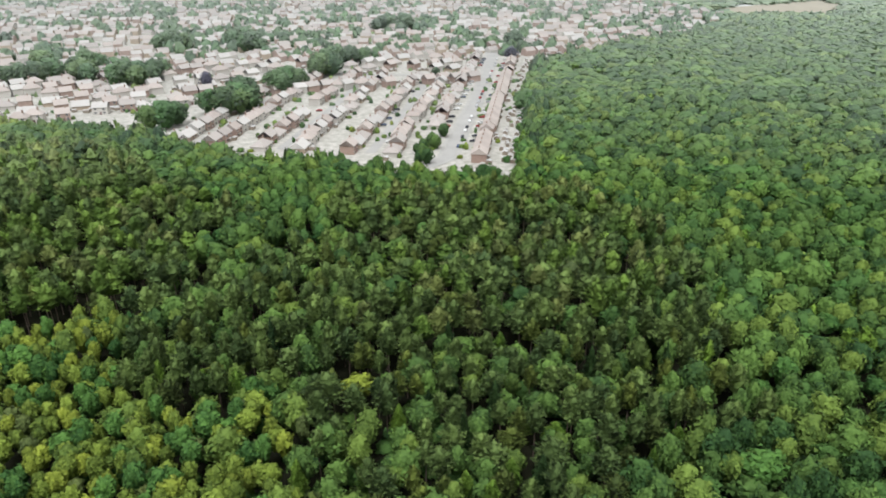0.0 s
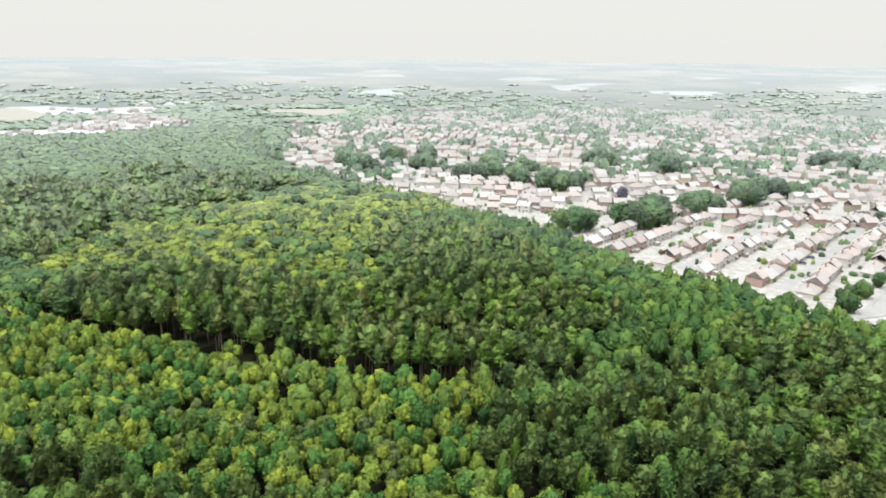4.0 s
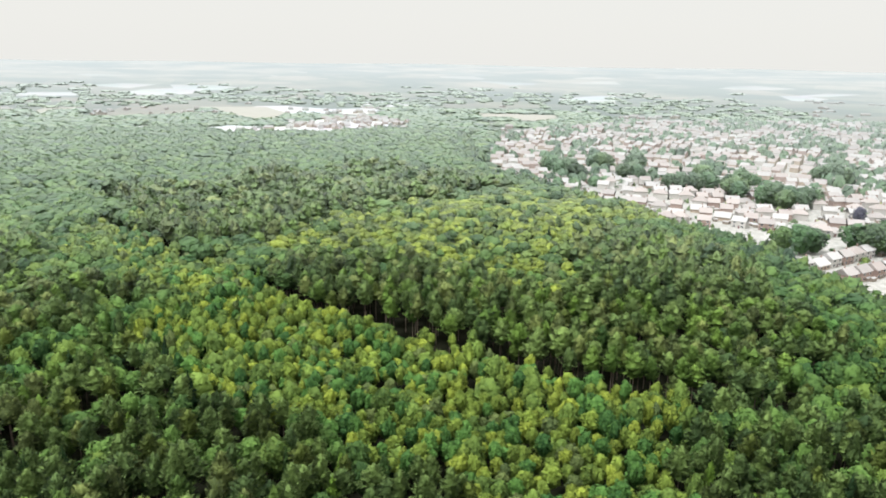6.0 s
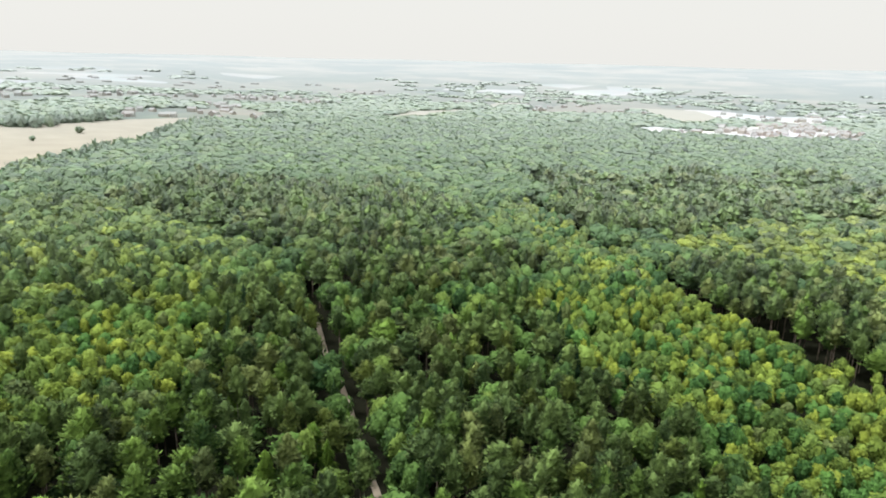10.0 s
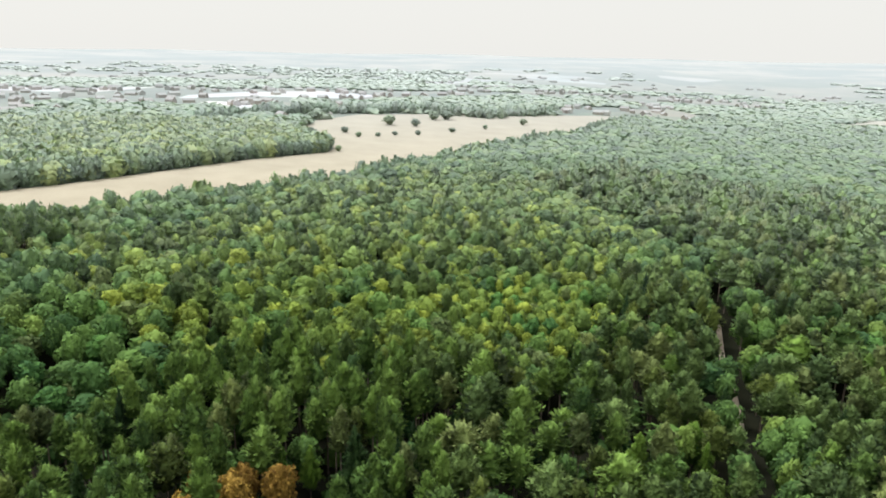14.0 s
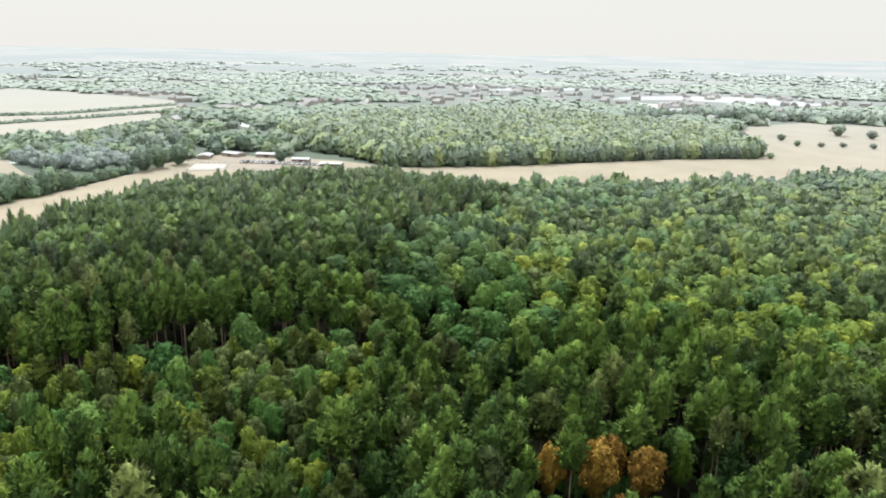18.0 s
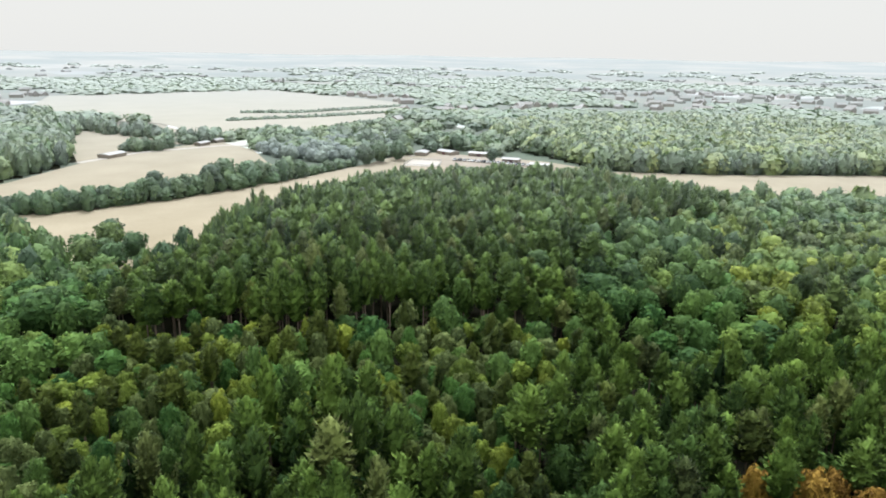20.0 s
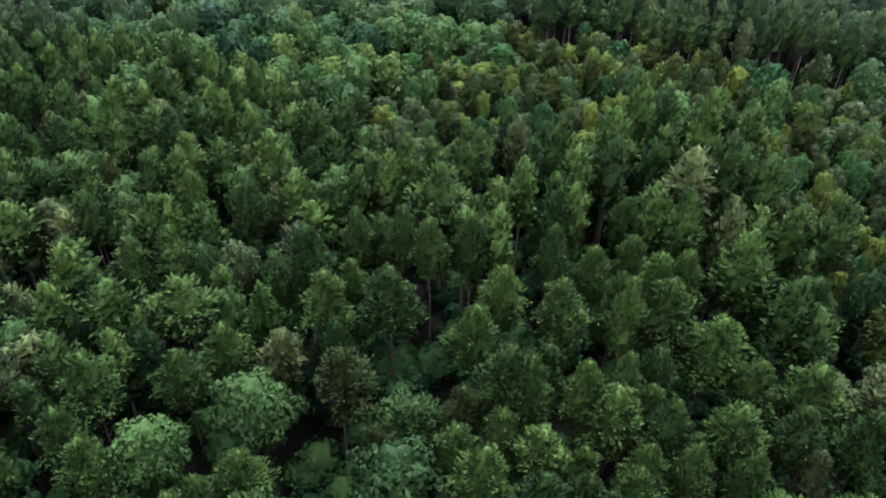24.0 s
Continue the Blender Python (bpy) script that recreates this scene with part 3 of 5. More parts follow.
def crown(kind, detail, r):
    """Crown of a tree one unit high and one unit in radius, as points and triangles: a lumpy inner mass of foliage with leaf sprays all over it."""
    rings, segs = ((18, 14), (12, 10), (8, 8), (6, 6), (4, 5))[detail]
    count, size = {0: (3600, 0.25), 1: (680, 0.45), 2: (250, 0.60), 3: (84, 0.90), 4: (22, 1.6)}[detail]
    if kind == "pine":
        count, size = {0: (5200, 0.21), 1: (760, 0.42), 2: (270, 0.60), 3: (84, 0.95), 4: (22, 1.6)}[detail]
    true = np.array(TRUE_SIZE[kind])
    foot = crown_foot(kind, detail)
    whorls = {"pine": (7, 6, 4, 3, 2), "spruce": (11, 9, 6, 4, 2), "birch": (6, 5, 4, 3, 2)}.get(kind, (1,) * 5)[detail]
    arms = int(r.integers(5, 8))
    turn0, lean = r.uniform(0, 6.28), r.normal(0, 0.05, 2)
    lobes = (20, 16, 13, 10, 7)[detail] - (4 if kind == "young" and detail < 3 else 0)
    k = np.arange(lobes)
    up = 0.98 - 1.3 * (k + 0.5) / lobes
    spin = k * 2.4 + r.normal(0, 0.25, lobes)
    knobs = np.stack([np.sqrt(1 - up**2) * np.cos(spin), np.sqrt(1 - up**2) * np.sin(spin), up], -1)
    swellings = r.uniform(0.55, 1.3, lobes)
    branch = r.uniform(0.55, 1.22, (16, 24))
    tightness = (11.0, 9.5, 7.5, 5.0, 3.0)[detail]

    def skin(h, a):
        """Points of the crown's uneven surface, at true size."""
        wide = outline(kind, h)
        if kind in WHORLED:
            level = h * whorls + 0.12 * np.sin(a * 2 + turn0)
            step = level - np.floor(level)
            floor_ = np.clip(np.floor(level), 0, 15).astype(int)
            arm = (a + turn0 + 0.9 * floor_) % (2 * np.pi) / (2 * np.pi) * arms
            fold = np.abs(arm - np.floor(arm) - 0.5) * 2
            lump = (1.12 - 0.42 * step) * branch[floor_, np.floor(arm).astype(int) % 24] * (1.06 - 0.40 * fold**2)
            rise = 0.05 * (1 - fold) * wide
        else:
            way = np.stack([np.cos(a) * np.sqrt(np.clip(1 - (2 * h - 1) ** 2, 0, 1)), np.sin(a) * np.sqrt(np.clip(1 - (2 * h - 1) ** 2, 0, 1)), 2 * h - 1], -1)
            near = np.exp(tightness * (way @ knobs.T - 1)) * swellings
            lump = (0.46, 0.48, 0.54, 0.6, 0.64)[detail] + (0.62, 0.60, 0.54, 0.48, 0.44)[detail] * np.minimum(near.max(-1), 1.15)
            rise = 0.22 * (lump - 0.9) * np.clip(h * 2 - 0.6, 0, 1)
        x = wide * lump * np.cos(a) + lean[0] * h
        y = wide * lump * np.sin(a) + lean[1] * h
        return np.stack([x, y, foot + (1 - foot) * (h + rise)], -1) * true

    def facing(h, a):
        d = 0.025
        e = skin(np.clip(h + d, 0, 1), a) - skin(np.clip(h - d, 0, 1), a)
        f = skin(h, a + 0.09) - skin(h, a - 0.09)
        n = np.cross(f, e)
        return n / (np.linalg.norm(n, axis=-1, keepdims=True) + 1e-9)

    # the inner mass
    if kind in WHORLED:
        hs = np.sort(np.concatenate([(np.arange(whorls) + 0.02) / whorls, (np.arange(whorls) + 0.90) / whorls]))[: max(rings, 2 * whorls)]
    else:
        hs = np.linspace(0, 0.97, rings) ** 0.9
    gh, ga = np.meshgrid(hs, np.linspace(0, 2 * np.pi, segs, endpoint=False), indexing="ij")
    ga = ga + (np.arange(len(hs)) % 2 * np.pi / segs)[:, None]
    inner = skin(gh, ga)
    inner[..., :2] *= (0.60, 0.74, 0.86, 0.95, 1.0)[detail]
    n_in = facing(gh, ga).reshape(-1, 3)
    tip = skin(np.array([1.0]), np.array([0.0]))
    base = np.array([[0, 0, foot * true[2]]])
    v = np.concatenate([inner.reshape(-1, 3), tip, base])
    n_in = np.concatenate([n_in, [[0, 0, 1], [0, 0, -1]]])
    i, j = np.meshgrid(np.arange(len(hs) - 1), np.arange(segs), indexing="ij")
    i, j = i.ravel(), j.ravel()
    j2 = (j + 1) % segs
    last, total = (len(hs) - 1) * segs, len(hs) * segs
    jj = np.arange(segs)
    f = np.concatenate([np.stack([i * segs + j, i * segs + j2, (i + 1) * segs + j2], 1), np.stack([i * segs + j, (i + 1) * segs + j2, (i + 1) * segs + j], 1),
                        np.stack([last + jj, last + (jj + 1) % segs, np.full(segs, total)], 1), np.stack([(jj + 1) % segs, jj, np.full(segs, total + 1)], 1)])
    # leaf sprays on it, thickest towards the top
    h = r.beta(1.25, 1.15, count) * 0.98
    keep = outline(kind, h) > r.uniform(0, 0.9, count)
    h = np.where(keep, h, r.uniform(0.15, 0.85, count))
    a = r.uniform(0, 2 * np.pi, count)
    n_out = facing(h, a)
    at = skin(h, a)
    at[:, :2] *= r.uniform((0.58, 0.72, 0.82, 0.85, 0.9)[detail], 1.13, (count, 1)) ** (0.6 if detail < 2 else 1.0)
    grown = np.full(count, size * (true[0] / 3.1) ** 0.55)
    if kind in WHORLED:
        out = np.stack([np.cos(a), np.sin(a), 0.25 + 1.3 * h**2 if kind != "birch" else 0.8 + 0 * h], -1)
        cv, cf = needles(at, out, grown * 1.2, 0.5 if detail < 2 else 0.6, r)
    else:
        cv, cf = cards(at + n_out * 0.1, n_out + [0, 0, 0.35], grown, r)
    n_card = np.repeat(n_out + r.normal(0, (0.42, 0.38, 0.28, 0.10, 0.05)[detail], (count, 3)), len(cv) // count, 0)
    f = np.concatenate([f, cf + len(v)])
    v, n = np.concatenate([v, cv]), np.concatenate([n_in, n_card])
    round_ = v - np.array([0, 0, foot + (1 - foot) * 0.45]) * true
    round_ /= np.linalg.norm(round_, axis=1)[:, None] + 1e-6
    return v / true, f, n + (0.35, 0.4, 0.5, 0.6, 0.7)[detail] * round_ + [0, 0, (0.12, 0.15, 0.3, 0.8, 1.3)[detail]]


def trunk(bm, h, w, kind):
    """Tapered, slightly bent trunk with a few limbs."""
    rows = []
    for i in range(6):
        k = i / 5
        rad = w * (1 - 0.8 * k) + (0.35 * w if i == 0 else 0)
        cx, cy = 0.012 * h * math.sin(3 * k), 0.012 * h * math.sin(4 * k + 1)
        rows.append([bm.verts.new((cx + rad * math.cos(a), cy + rad * math.sin(a), h * 0.92 * k - 0.3)) for a in np.linspace(0, 2 * math.pi, 7)[:-1]])
    for a, b in zip(rows, rows[1:]):
        for i in range(6):
            bm.faces.new((a[i], a[(i + 1) % 6], b[(i + 1) % 6], b[i]))
    for i in range(11):
        k = 0.26 + 0.055 * i
        a = i * 2.4
        long = (1.5 if kind == "pine" else 1.9) * (1.15 - 0.5 * k)
        rise = 0.15 if kind == "pine" else 0.7
        p = Vector((0, 0, h * 0.9 * k))
        q = p + Vector((math.cos(a), math.sin(a), rise)) * long
        side = Vector((-math.sin(a), math.cos(a), 0)) * w * 0.22
        v = [bm.verts.new(c) for c in (p - side, p + side, p + Vector((0, 0, w * 0.4)), q)]
        for f in ((0, 1, 3), (1, 2, 3), (2, 0, 3)):
            bm.faces.new([v[j] for j in f])


PROTO = {}
for kind in LEAVES:
    for detail, many in ((0, 5), (1, 5), (2, 5), (3, 4), (4, 3)):
        PROTO[kind, detail] = [crown(kind, detail, np.random.default_rng(31 * i + 7 * detail + len(kind))) for i in range(many)]

NAME = {"pine": "pine_tree", "oak": "oak_tree", "young": "young_tree", "birch": "birch_tree", "spruce": "spruce_tree", "copper": "copper_beech", "orange": "autumn_tree", "willow": "willow_tree"}
LABEL = {
    "pine": "olive-green pine tree with a rounded crown and bare lower trunk", "oak": "broad green deciduous tree in the closed forest canopy",
    "young": "small yellow-green deciduous tree in a dense young stand", "birch": "slender bright green birch among darker pines",
    "spruce": "dark conical spruce tree rising above its neighbours", "copper": "dark purple copper beech standing among the houses",
    "willow": "pale grey-green willow by the field edge", "orange": "orange-brown autumn-coloured tree at the edge of the pines"}
TREE_MESH = {}


def tree_meshes(kind, tint, form, detail=0):
    """Trunk and crown meshes of a full-sized tree, shared by all of its kind, tint and form."""
    key = (kind, tint, form, detail)
    if key not in TREE_MESH:
        true = TRUE_SIZE[kind]
        bm = bmesh.new()
        trunk(bm, true[2], 0.011 * true[2], kind)
        tm = bpy.data.meshes.new("trunk")
        bm.to_mesh(tm)
        bm.free()
        tm.materials.append(BARK)
        v, f, n = PROTO[kind, detail][form]
        TREE_MESH[key] = tm, swell(raw_mesh("crown", v * true, f, [LEAVES[kind][tint]]), n)
    return TREE_MESH[key]


def plant(kind, tint, x, y, h, w, turn=0.0, form=0, label="", group="", sink=0.0):
    """One tree of its own."""
    root = new(NAME[kind])
    if sink:
        h = h / (1 - sink)
    root.matrix_basis = pose(x, y, float(ground_z(x, y)) - 0.1 - sink * h, 0, 0, math.degrees(turn))
    true = TRUE_SIZE[kind]
    for name, me in zip(("trunk", "crown"), tree_meshes(kind, tint, form, 0 if math.hypot(x, y) < 135 else 1)):
        ob = new(name, me)
        ob.parent = root
        ob.scale = (w / true[0], w / true[1], h / true[2])
    return tagged(root, label or LABEL[kind], "tree", group or "trees of the forest")


# Trees that stand out: kind, tint, x, y, height, crown radius.
MARKS = [
    ("copper", 0, 219, 530, 15, 5.5), ("copper", 0, 479, 459, 15, 7), ("spruce", 0, -82, 417, 17, 4.2), ("oak", 1, 7, 537, 15, 6), ("oak", 1, -34, 515, 13, 4.5),
    ("spruce", 0, 2, 388, 17, 4), ("oak", 3, 192, 591, 15, 9), ("oak", 3, -168, 343, 14, 6), ("oak", 2, -232, 176, 17, 7), ("oak", 0, -226, 167, 16, 6), ("oak", 2, -241, 183, 16, 6.5), ("oak", 2, -127, 122, 14, 4), ("oak", 2, -111, 107, 13, 3.6),
    ("birch", 0, -103, 69, 17, 3), ("oak", 2, -94, 78, 13, 4.2), ("pine", 1, -109, 140, 14, 2.4), ("oak", 2, -143, 61, 14, 3), ("birch", 0, -138, 84, 14, 2.6),
    ("spruce", 0, -113, 28, 16, 2.6), ("orange", 0, -99, -4, 15, 3.4),
]
MARKS += [
    ("orange", 0, -103, 3, 14, 3.0), ("orange", 0, -97, -11, 13, 2.6), ("orange", 0, -102, -9, 14, 2.8), ("orange", 0, -105, -2, 13, 2.5), ("orange", 0, -95, 1, 10, 2.2), ("birch", 0, -111, 4, 13, 2.0), ("birch", 0, -111, 9, 12.5, 2.1),
    ("spruce", 0, -99, -25, 18, 3.4), ("oak", 1, -141, -50, 14, 4.2), ("oak", 1, -164, -41, 14, 4.2), ("oak", 2, -204, -34, 14, 4.5),
    ("pine", 2, -108, -35, 19, 3.6), ("oak", 2, -43, -137, 14, 4), ("oak", 1, -63, -143, 15, 5.5), ("young", 1, -92, -112, 13, 3.2),
    ("oak", 2, -75, -82, 13, 2.6), ("oak", 2, -8, 235, 10, 2.8), ("young", 1, 76, 119, 12, 4), ("oak", 1, 235, 209, 13, 6),
]
MARKS += [
    ("pine", 2, -11, -60, 19, 2.9), ("pine", 0, -17, -50, 19, 3.4), ("pine", 0, -32, -42, 19, 3.3), ("pine", 2, -47, -42, 18, 2.8), ("oak", 0, -2, -46, 15, 4),
    ("oak", 0, 8, -46, 14, 3.8), ("pine", 2, -23, -43, 18, 2.8), ("pine", 2, -44, -33, 18, 3.6), ("pine", 3, -10, -44, 17, 3.4), ("pine", 2, -57, -34, 18, 3),
    ("pine", 2, -40, -25, 17, 3.4), ("pine", 0, -28, -47, 18, 2.6), ("young", 3, -4, -67, 14, 2.6), ("birch", 0, -5, -58, 15, 3.4),
]
MARKS += [
    ("pine", 2, 12, -53, 17, 3.2), ("pine", 2, 4, -51, 16, 2.8), ("pine", 0, -46, -29, 16, 2.6), ("pine", 0, -50, -26, 17, 3.2), ("pine", 2, -43, -46, 18, 2.6),
    ("pine", 1, -39, -47, 17, 2.4), ("pine", 0, -24, -57, 18, 2.5), ("pine", 1, -22, -60, 18, 2.4), ("pine", 1, -17, -62, 18, 2.4), ("pine", 0, -7, -73, 18, 2.6),
    ("pine", 0, -1, -78, 18, 2.6), ("oak", 2, 7, -81, 15, 3), ("oak", 2, -36, -64, 15, 2.6), ("pine", 2, -47, -53, 17, 2.4),
]


def scatter():
    """All trees of the forest as rows of kind, tint, x, y, height, radius, stand."""
    rows = []
    seeds = np.array([p for s in STANDS.values() for p in s], float)
    owner = np.array([i for i, s in enumerate(STANDS.values()) for p in s])
    names = list(STANDS)
    clear = [(-104, 5, 3), (-105, 10, 3), (-98, 8, 3.5), (-97, 14, 3), (-90, -3, 4), (-94, 6, 4), (-88, -9, 3.5)]  # low ground before the autumn trees
    marks = np.array([(m[2], m[3], m[5]) for m in MARKS] + clear, float)
    for si, stand in enumerate(names):
        gap, mix = MIX[stand]
        for zone, (r0, r1, stretch) in enumerate(((3, 480, 1.0), (480, 1250, 1.3))):
            s = gap * stretch
            gx, gy = np.meshgrid(np.arange(-r1, r1, s), np.arange(-r1, r1, s * 0.87))
            gx = gx + (np.arange(gx.shape[0]) % 2 * s * 0.5)[:, None]
            gx, gy = (gx + rng.uniform(-0.36, 0.36, gx.shape) * s).ravel(), (gy + rng.uniform(-0.36, 0.36, gy.shape) * s).ravel()
            r = np.hypot(gx, gy)
            az = np.degrees(np.arctan2(-gx, gy))
            seen = ((az > -80) & (az < 179)) | (az < -165) | (r < 170)
            ok = (r > r0) & (r <= r1) & seen
            gx, gy = gx[ok], gy[ok]
            ok = inside(FOREST, gx, gy)
            if zone == 0:
                ok &= (off_line(RIDE, gx, gy) > 3.4) & (off_line(EDGE_RIDE, gx + 2.5 * np.sin(gy / 7), gy + 2.5 * np.sin(gx / 9)) > np.where(gx > -75, 4.3, 3.0))
            gx, gy = gx[ok], gy[ok]
            wob = np.stack([gx + 8 * np.sin(gy / 17) + 6 * np.sin(gy / 7 + gx / 13), gy + 8 * np.sin(gx / 19) + 6 * np.sin(gx / 6.1 + gy / 11)], 1)
            near = np.concatenate([((part_[:, None] - seeds) ** 2).sum(2).argmin(1) for part_ in np.array_split(wob, 40)]) if len(wob) else np.zeros(0, int)
            whose = owner[near]
            for patch, poly in PATCHES:
                whose = np.where(inside(poly, wob[:, 0] * 0.4 + gx * 0.6, wob[:, 1] * 0.4 + gy * 0.6), names.index(patch), whose)
            ok = whose == si
            gx, gy = gx[ok], gy[ok]
            if not len(gx):
                continue
            far = np.full(len(gx), 99.0)
            for mx, my, mr in marks:
                far = np.minimum(far, np.hypot(gx - mx, gy - my) - mr * (1.1 if mr < 4.7 else 0.9))
            ok = (far > 0.8) & (rng.random(len(gx)) > 0.05)
            gx, gy = gx[ok], gy[ok]
            pick = np.searchsorted(np.cumsum([m[0] for m in mix]), rng.random(len(gx)) * 0.9999)
            edge = np.clip((off_line(FOREST + FOREST[:1], gx, gy) - 12) / 45, 0, 1)
            wave = 1 + (0.08 if zone == 0 else 0.16) * (np.sin(gx / 23 + 2 * np.sin(gy / 31)) + np.sin(gy / 27 + 2 * np.sin(gx / 37)))
            for x, y, k, inner, high in zip(gx, gy, np.minimum(pick, len(mix) - 1), edge, wave):
                _, kind, tint, h, w = mix[k]
                h = (h if h < 12.5 else 12.5 + (h - 12.5) * inner) * high
                rows.append((kind, tint, x, y, h * (rng.uniform(0.82, 1.14) if kind == "pine" else rng.uniform(0.72, 1.16) if zone == 0 else rng.uniform(0.94, 1.04)), w * (rng.uniform(0.74, 1.05) if rng.random() < 0.72 else rng.uniform(1.0, 1.5)) * (stretch * 1.15 if zone else 1), stand, inner))
    return rows


class Heap:
    """Many trees joined into one mesh, with a slot for each tint."""

    def __init__(self):
        self.v, self.f, self.s, self.w, self.tone, self.n, self.mats = [], [], [], [], [], 0, []

    def add(self, kind, tint, detail, x, y, z, h, w, turn, form, skirt=False):
        """One more tree; skirt: its foliage reaches the ground."""
        if skirt:
            foot = crown_foot(kind, detail)
            z, h = z - (foot + 0.08) * h / (0.92 - foot), h / (0.92 - foot)
        v, f, way = PROTO[kind, detail][form % len(PROTO[kind, detail])]
        c, s = math.cos(turn), math.sin(turn)
        p = np.empty_like(v)
        p[:, 0], p[:, 1], p[:, 2] = (v[:, 0] * c - v[:, 1] * s) * w + x, (v[:, 0] * s + v[:, 1] * c) * w + y, v[:, 2] * h + z
        q = way.copy()
        q[:, 0], q[:, 1] = way[:, 0] * c - way[:, 1] * s, way[:, 0] * s + way[:, 1] * c
        self.w.append(q)
        self.tone.append(np.full((len(p), 3), (rng.random(), 1.0, 0.0)))
        mat = LEAVES[kind][tint]
        if mat not in self.mats:
            self.mats.append(mat)
        self.v.append(p)
        self.f.append(f + self.n)
        self.s.append(np.full(len(f), self.mats.index(mat)))
        self.n += len(p)
        if kind == "pine" and detail in (1, 2) and not skirt:
            self.stem(x, y, z, h)

    def stem(self, x, y, z, h):
        """A slim bare trunk below the crown."""
        if BARK not in self.mats:
            self.mats.append(BARK)
        a = np.array([0.0, 2.1, 4.2])
        p = np.concatenate([np.stack([x + k * np.cos(a), y + k * np.sin(a), np.full(3, z + up * h)], 1) for k, up in ((0.22, -0.02), (0.13, 0.72))])
        f = np.array([(0, 1, 4), (0, 4, 3), (1, 2, 5), (1, 5, 4), (2, 0, 3), (2, 3, 5)])
        self.v.append(p)
        self.f.append(f + self.n)
        self.w.append(np.concatenate([np.stack([np.cos(a), np.sin(a), 0 * a], 1)] * 2))
        self.s.append(np.full(6, self.mats.index(BARK)))
        self.tone.append(np.ones((6, 3)))
        self.n += 6

    def done(self, name, label, category="trees"):
        if self.v:
            me = raw_mesh(name, np.concatenate(self.v), np.concatenate(self.f), self.mats, np.concatenate(self.s))
            me.attributes.new("tree_tone", "FLOAT_VECTOR", "POINT").data.foreach_set("vector", np.concatenate(self.tone).astype(np.float32).ravel())
            tagged(new(name, swell(me, np.concatenate(self.w))), label, category, kind="stuff")


MARKS += [("oak", i % 3, x, y, 11 + i % 3, 4.2) for i, (x, y) in enumerate([(-90, -166), (-96, -172), (-93, -180), (-100, -183), (-105, -176), (-106, -190), (-99, -192), (-111, -198)])]
for kind, tint, x, y, h, w in MARKS:
    if kind == "pine" and tint < 2 and y < 0:
        tint = 4
    plant(kind, tint, x, y, h, w, (x * 7 + y) % 6.28, int(abs(x + y)) % 5)

trees = sorted(scatter(), key=lambda t: math.hypot(t[2] + 8, t[3] + 12))
own = {"pine": 0, "oak": 150, "young": 0, "birch": 0, "spruce": 0}
heaps = {}
for kind, tint, x, y, h, w, stand, inner in trees:
    r = math.hypot(x, y)
    turn, form = rng.uniform(0, 6.28), int(rng.integers(0, 5))
    if own[kind] < 300 and r < 150:
        own[kind] += 1
        plant(kind, tint, x, y, h, w, turn, form)
        continue
    detail = 1 if r < 185 else 2 if r < (280 if kind == "young" else 330) else 3 if r < 560 else 4
    band = "near" if r < 270 else "middle" if r < 520 else "far"
    heaps.setdefault((stand.split("_")[0], band), Heap()).add(kind, tint, detail, x, y, float(ground_z(x, y)), h, w * (1.05 if r < 300 else 1.28), turn, form, inner < 0.05)
under = Heap()
for x, y in np.concatenate([rng.uniform(-150, 150, (1200, 2)), rng.uniform((-90, -110), (40, 0), (1100, 2))]):
    if 2 < math.hypot(x, y) < 150 and off_line(RIDE, np.array([x]), np.array([y]))[0] > 2.5:
        under.add("oak", int(rng.choice([1, 1, 1, 0])), 2 if math.hypot(x + 25, y + 50) < 60 else 3, x, y, float(ground_z(x, y)), rng.uniform(1.6, 4.5), rng.uniform(1.4, 2.8), rng.uniform(0, 6.28), int(rng.integers(0, 4)), True)
under.done("undergrowth", "dark green shrubs and bracken under the trees", "undergrowth")
STAND_LABEL = {"mixed": "mixed stand of pines and green deciduous trees", "pine": "dense plantation of olive-green pines", "broad": "closed canopy of green deciduous trees",
               "young": "dense young stand of yellow-green deciduous trees", "hilltop": "pale yellow-green deciduous wood on a low hill", "thicket": "thicket of small green and tan trees", "fresh": "fresh green deciduous wood of small rounded crowns"}
for (stand, band), heap in heaps.items():
    heap.done(stand + "_forest", STAND_LABEL[stand] + {"near": "", "middle": ", farther off", "far": ", far away"}[band], "forest")



# ---- tracks, fields and hedges to the west and south-west ----
tagged(ribbon("forest_track", legs(RIDE, 4), 1.7, TRACK_M, 0.12), "narrow sandy track between the trees", "track", kind="structure")
FIELD_STRIP = [(-84, -160), (-116, -155), (-139, -168), (-171, -177), (-205, -179), (-240, -179), (-268, -160), (-280, -118), (-288, -74), (-326, -30),
               (-386, 52), (-440, 104), (-525, 196), (-595, 288), (-715, 392), (-790, 540), (-900, 520), (-862, 379), (-835, 269), (-812, 122), (-736, 60),
               (-650, 30), (-545, 62), (-523, 54), (-488, -2), (-404, -98), (-372, -148), (-380, -190), (-366, -262), (-335, -270), (-290, -262), (-244, -258),
               (-181, -266), (-130, -280), (-112, -290), (-98, -225)]
FIELD_MID = [(-117, -288), (-114, -334), (-152, -354), (-200, -382), (-245, -400), (-310, -407), (-299, -357), (-270, -310), (-254, -272), (-225, -263), (-181, -264), (-145, -272)]
FIELD_UP = [(-202, -388), (-240, -470), (-283, -560), (-350, -535), (-318, -425), (-250, -402)]
FIELD_FAR = [(-324, -425), (-356, -540), (-310, -700), (-471, -955), (-800, -900), (-709, -564), (-592, -465), (-460, -390), (-376, -384)]
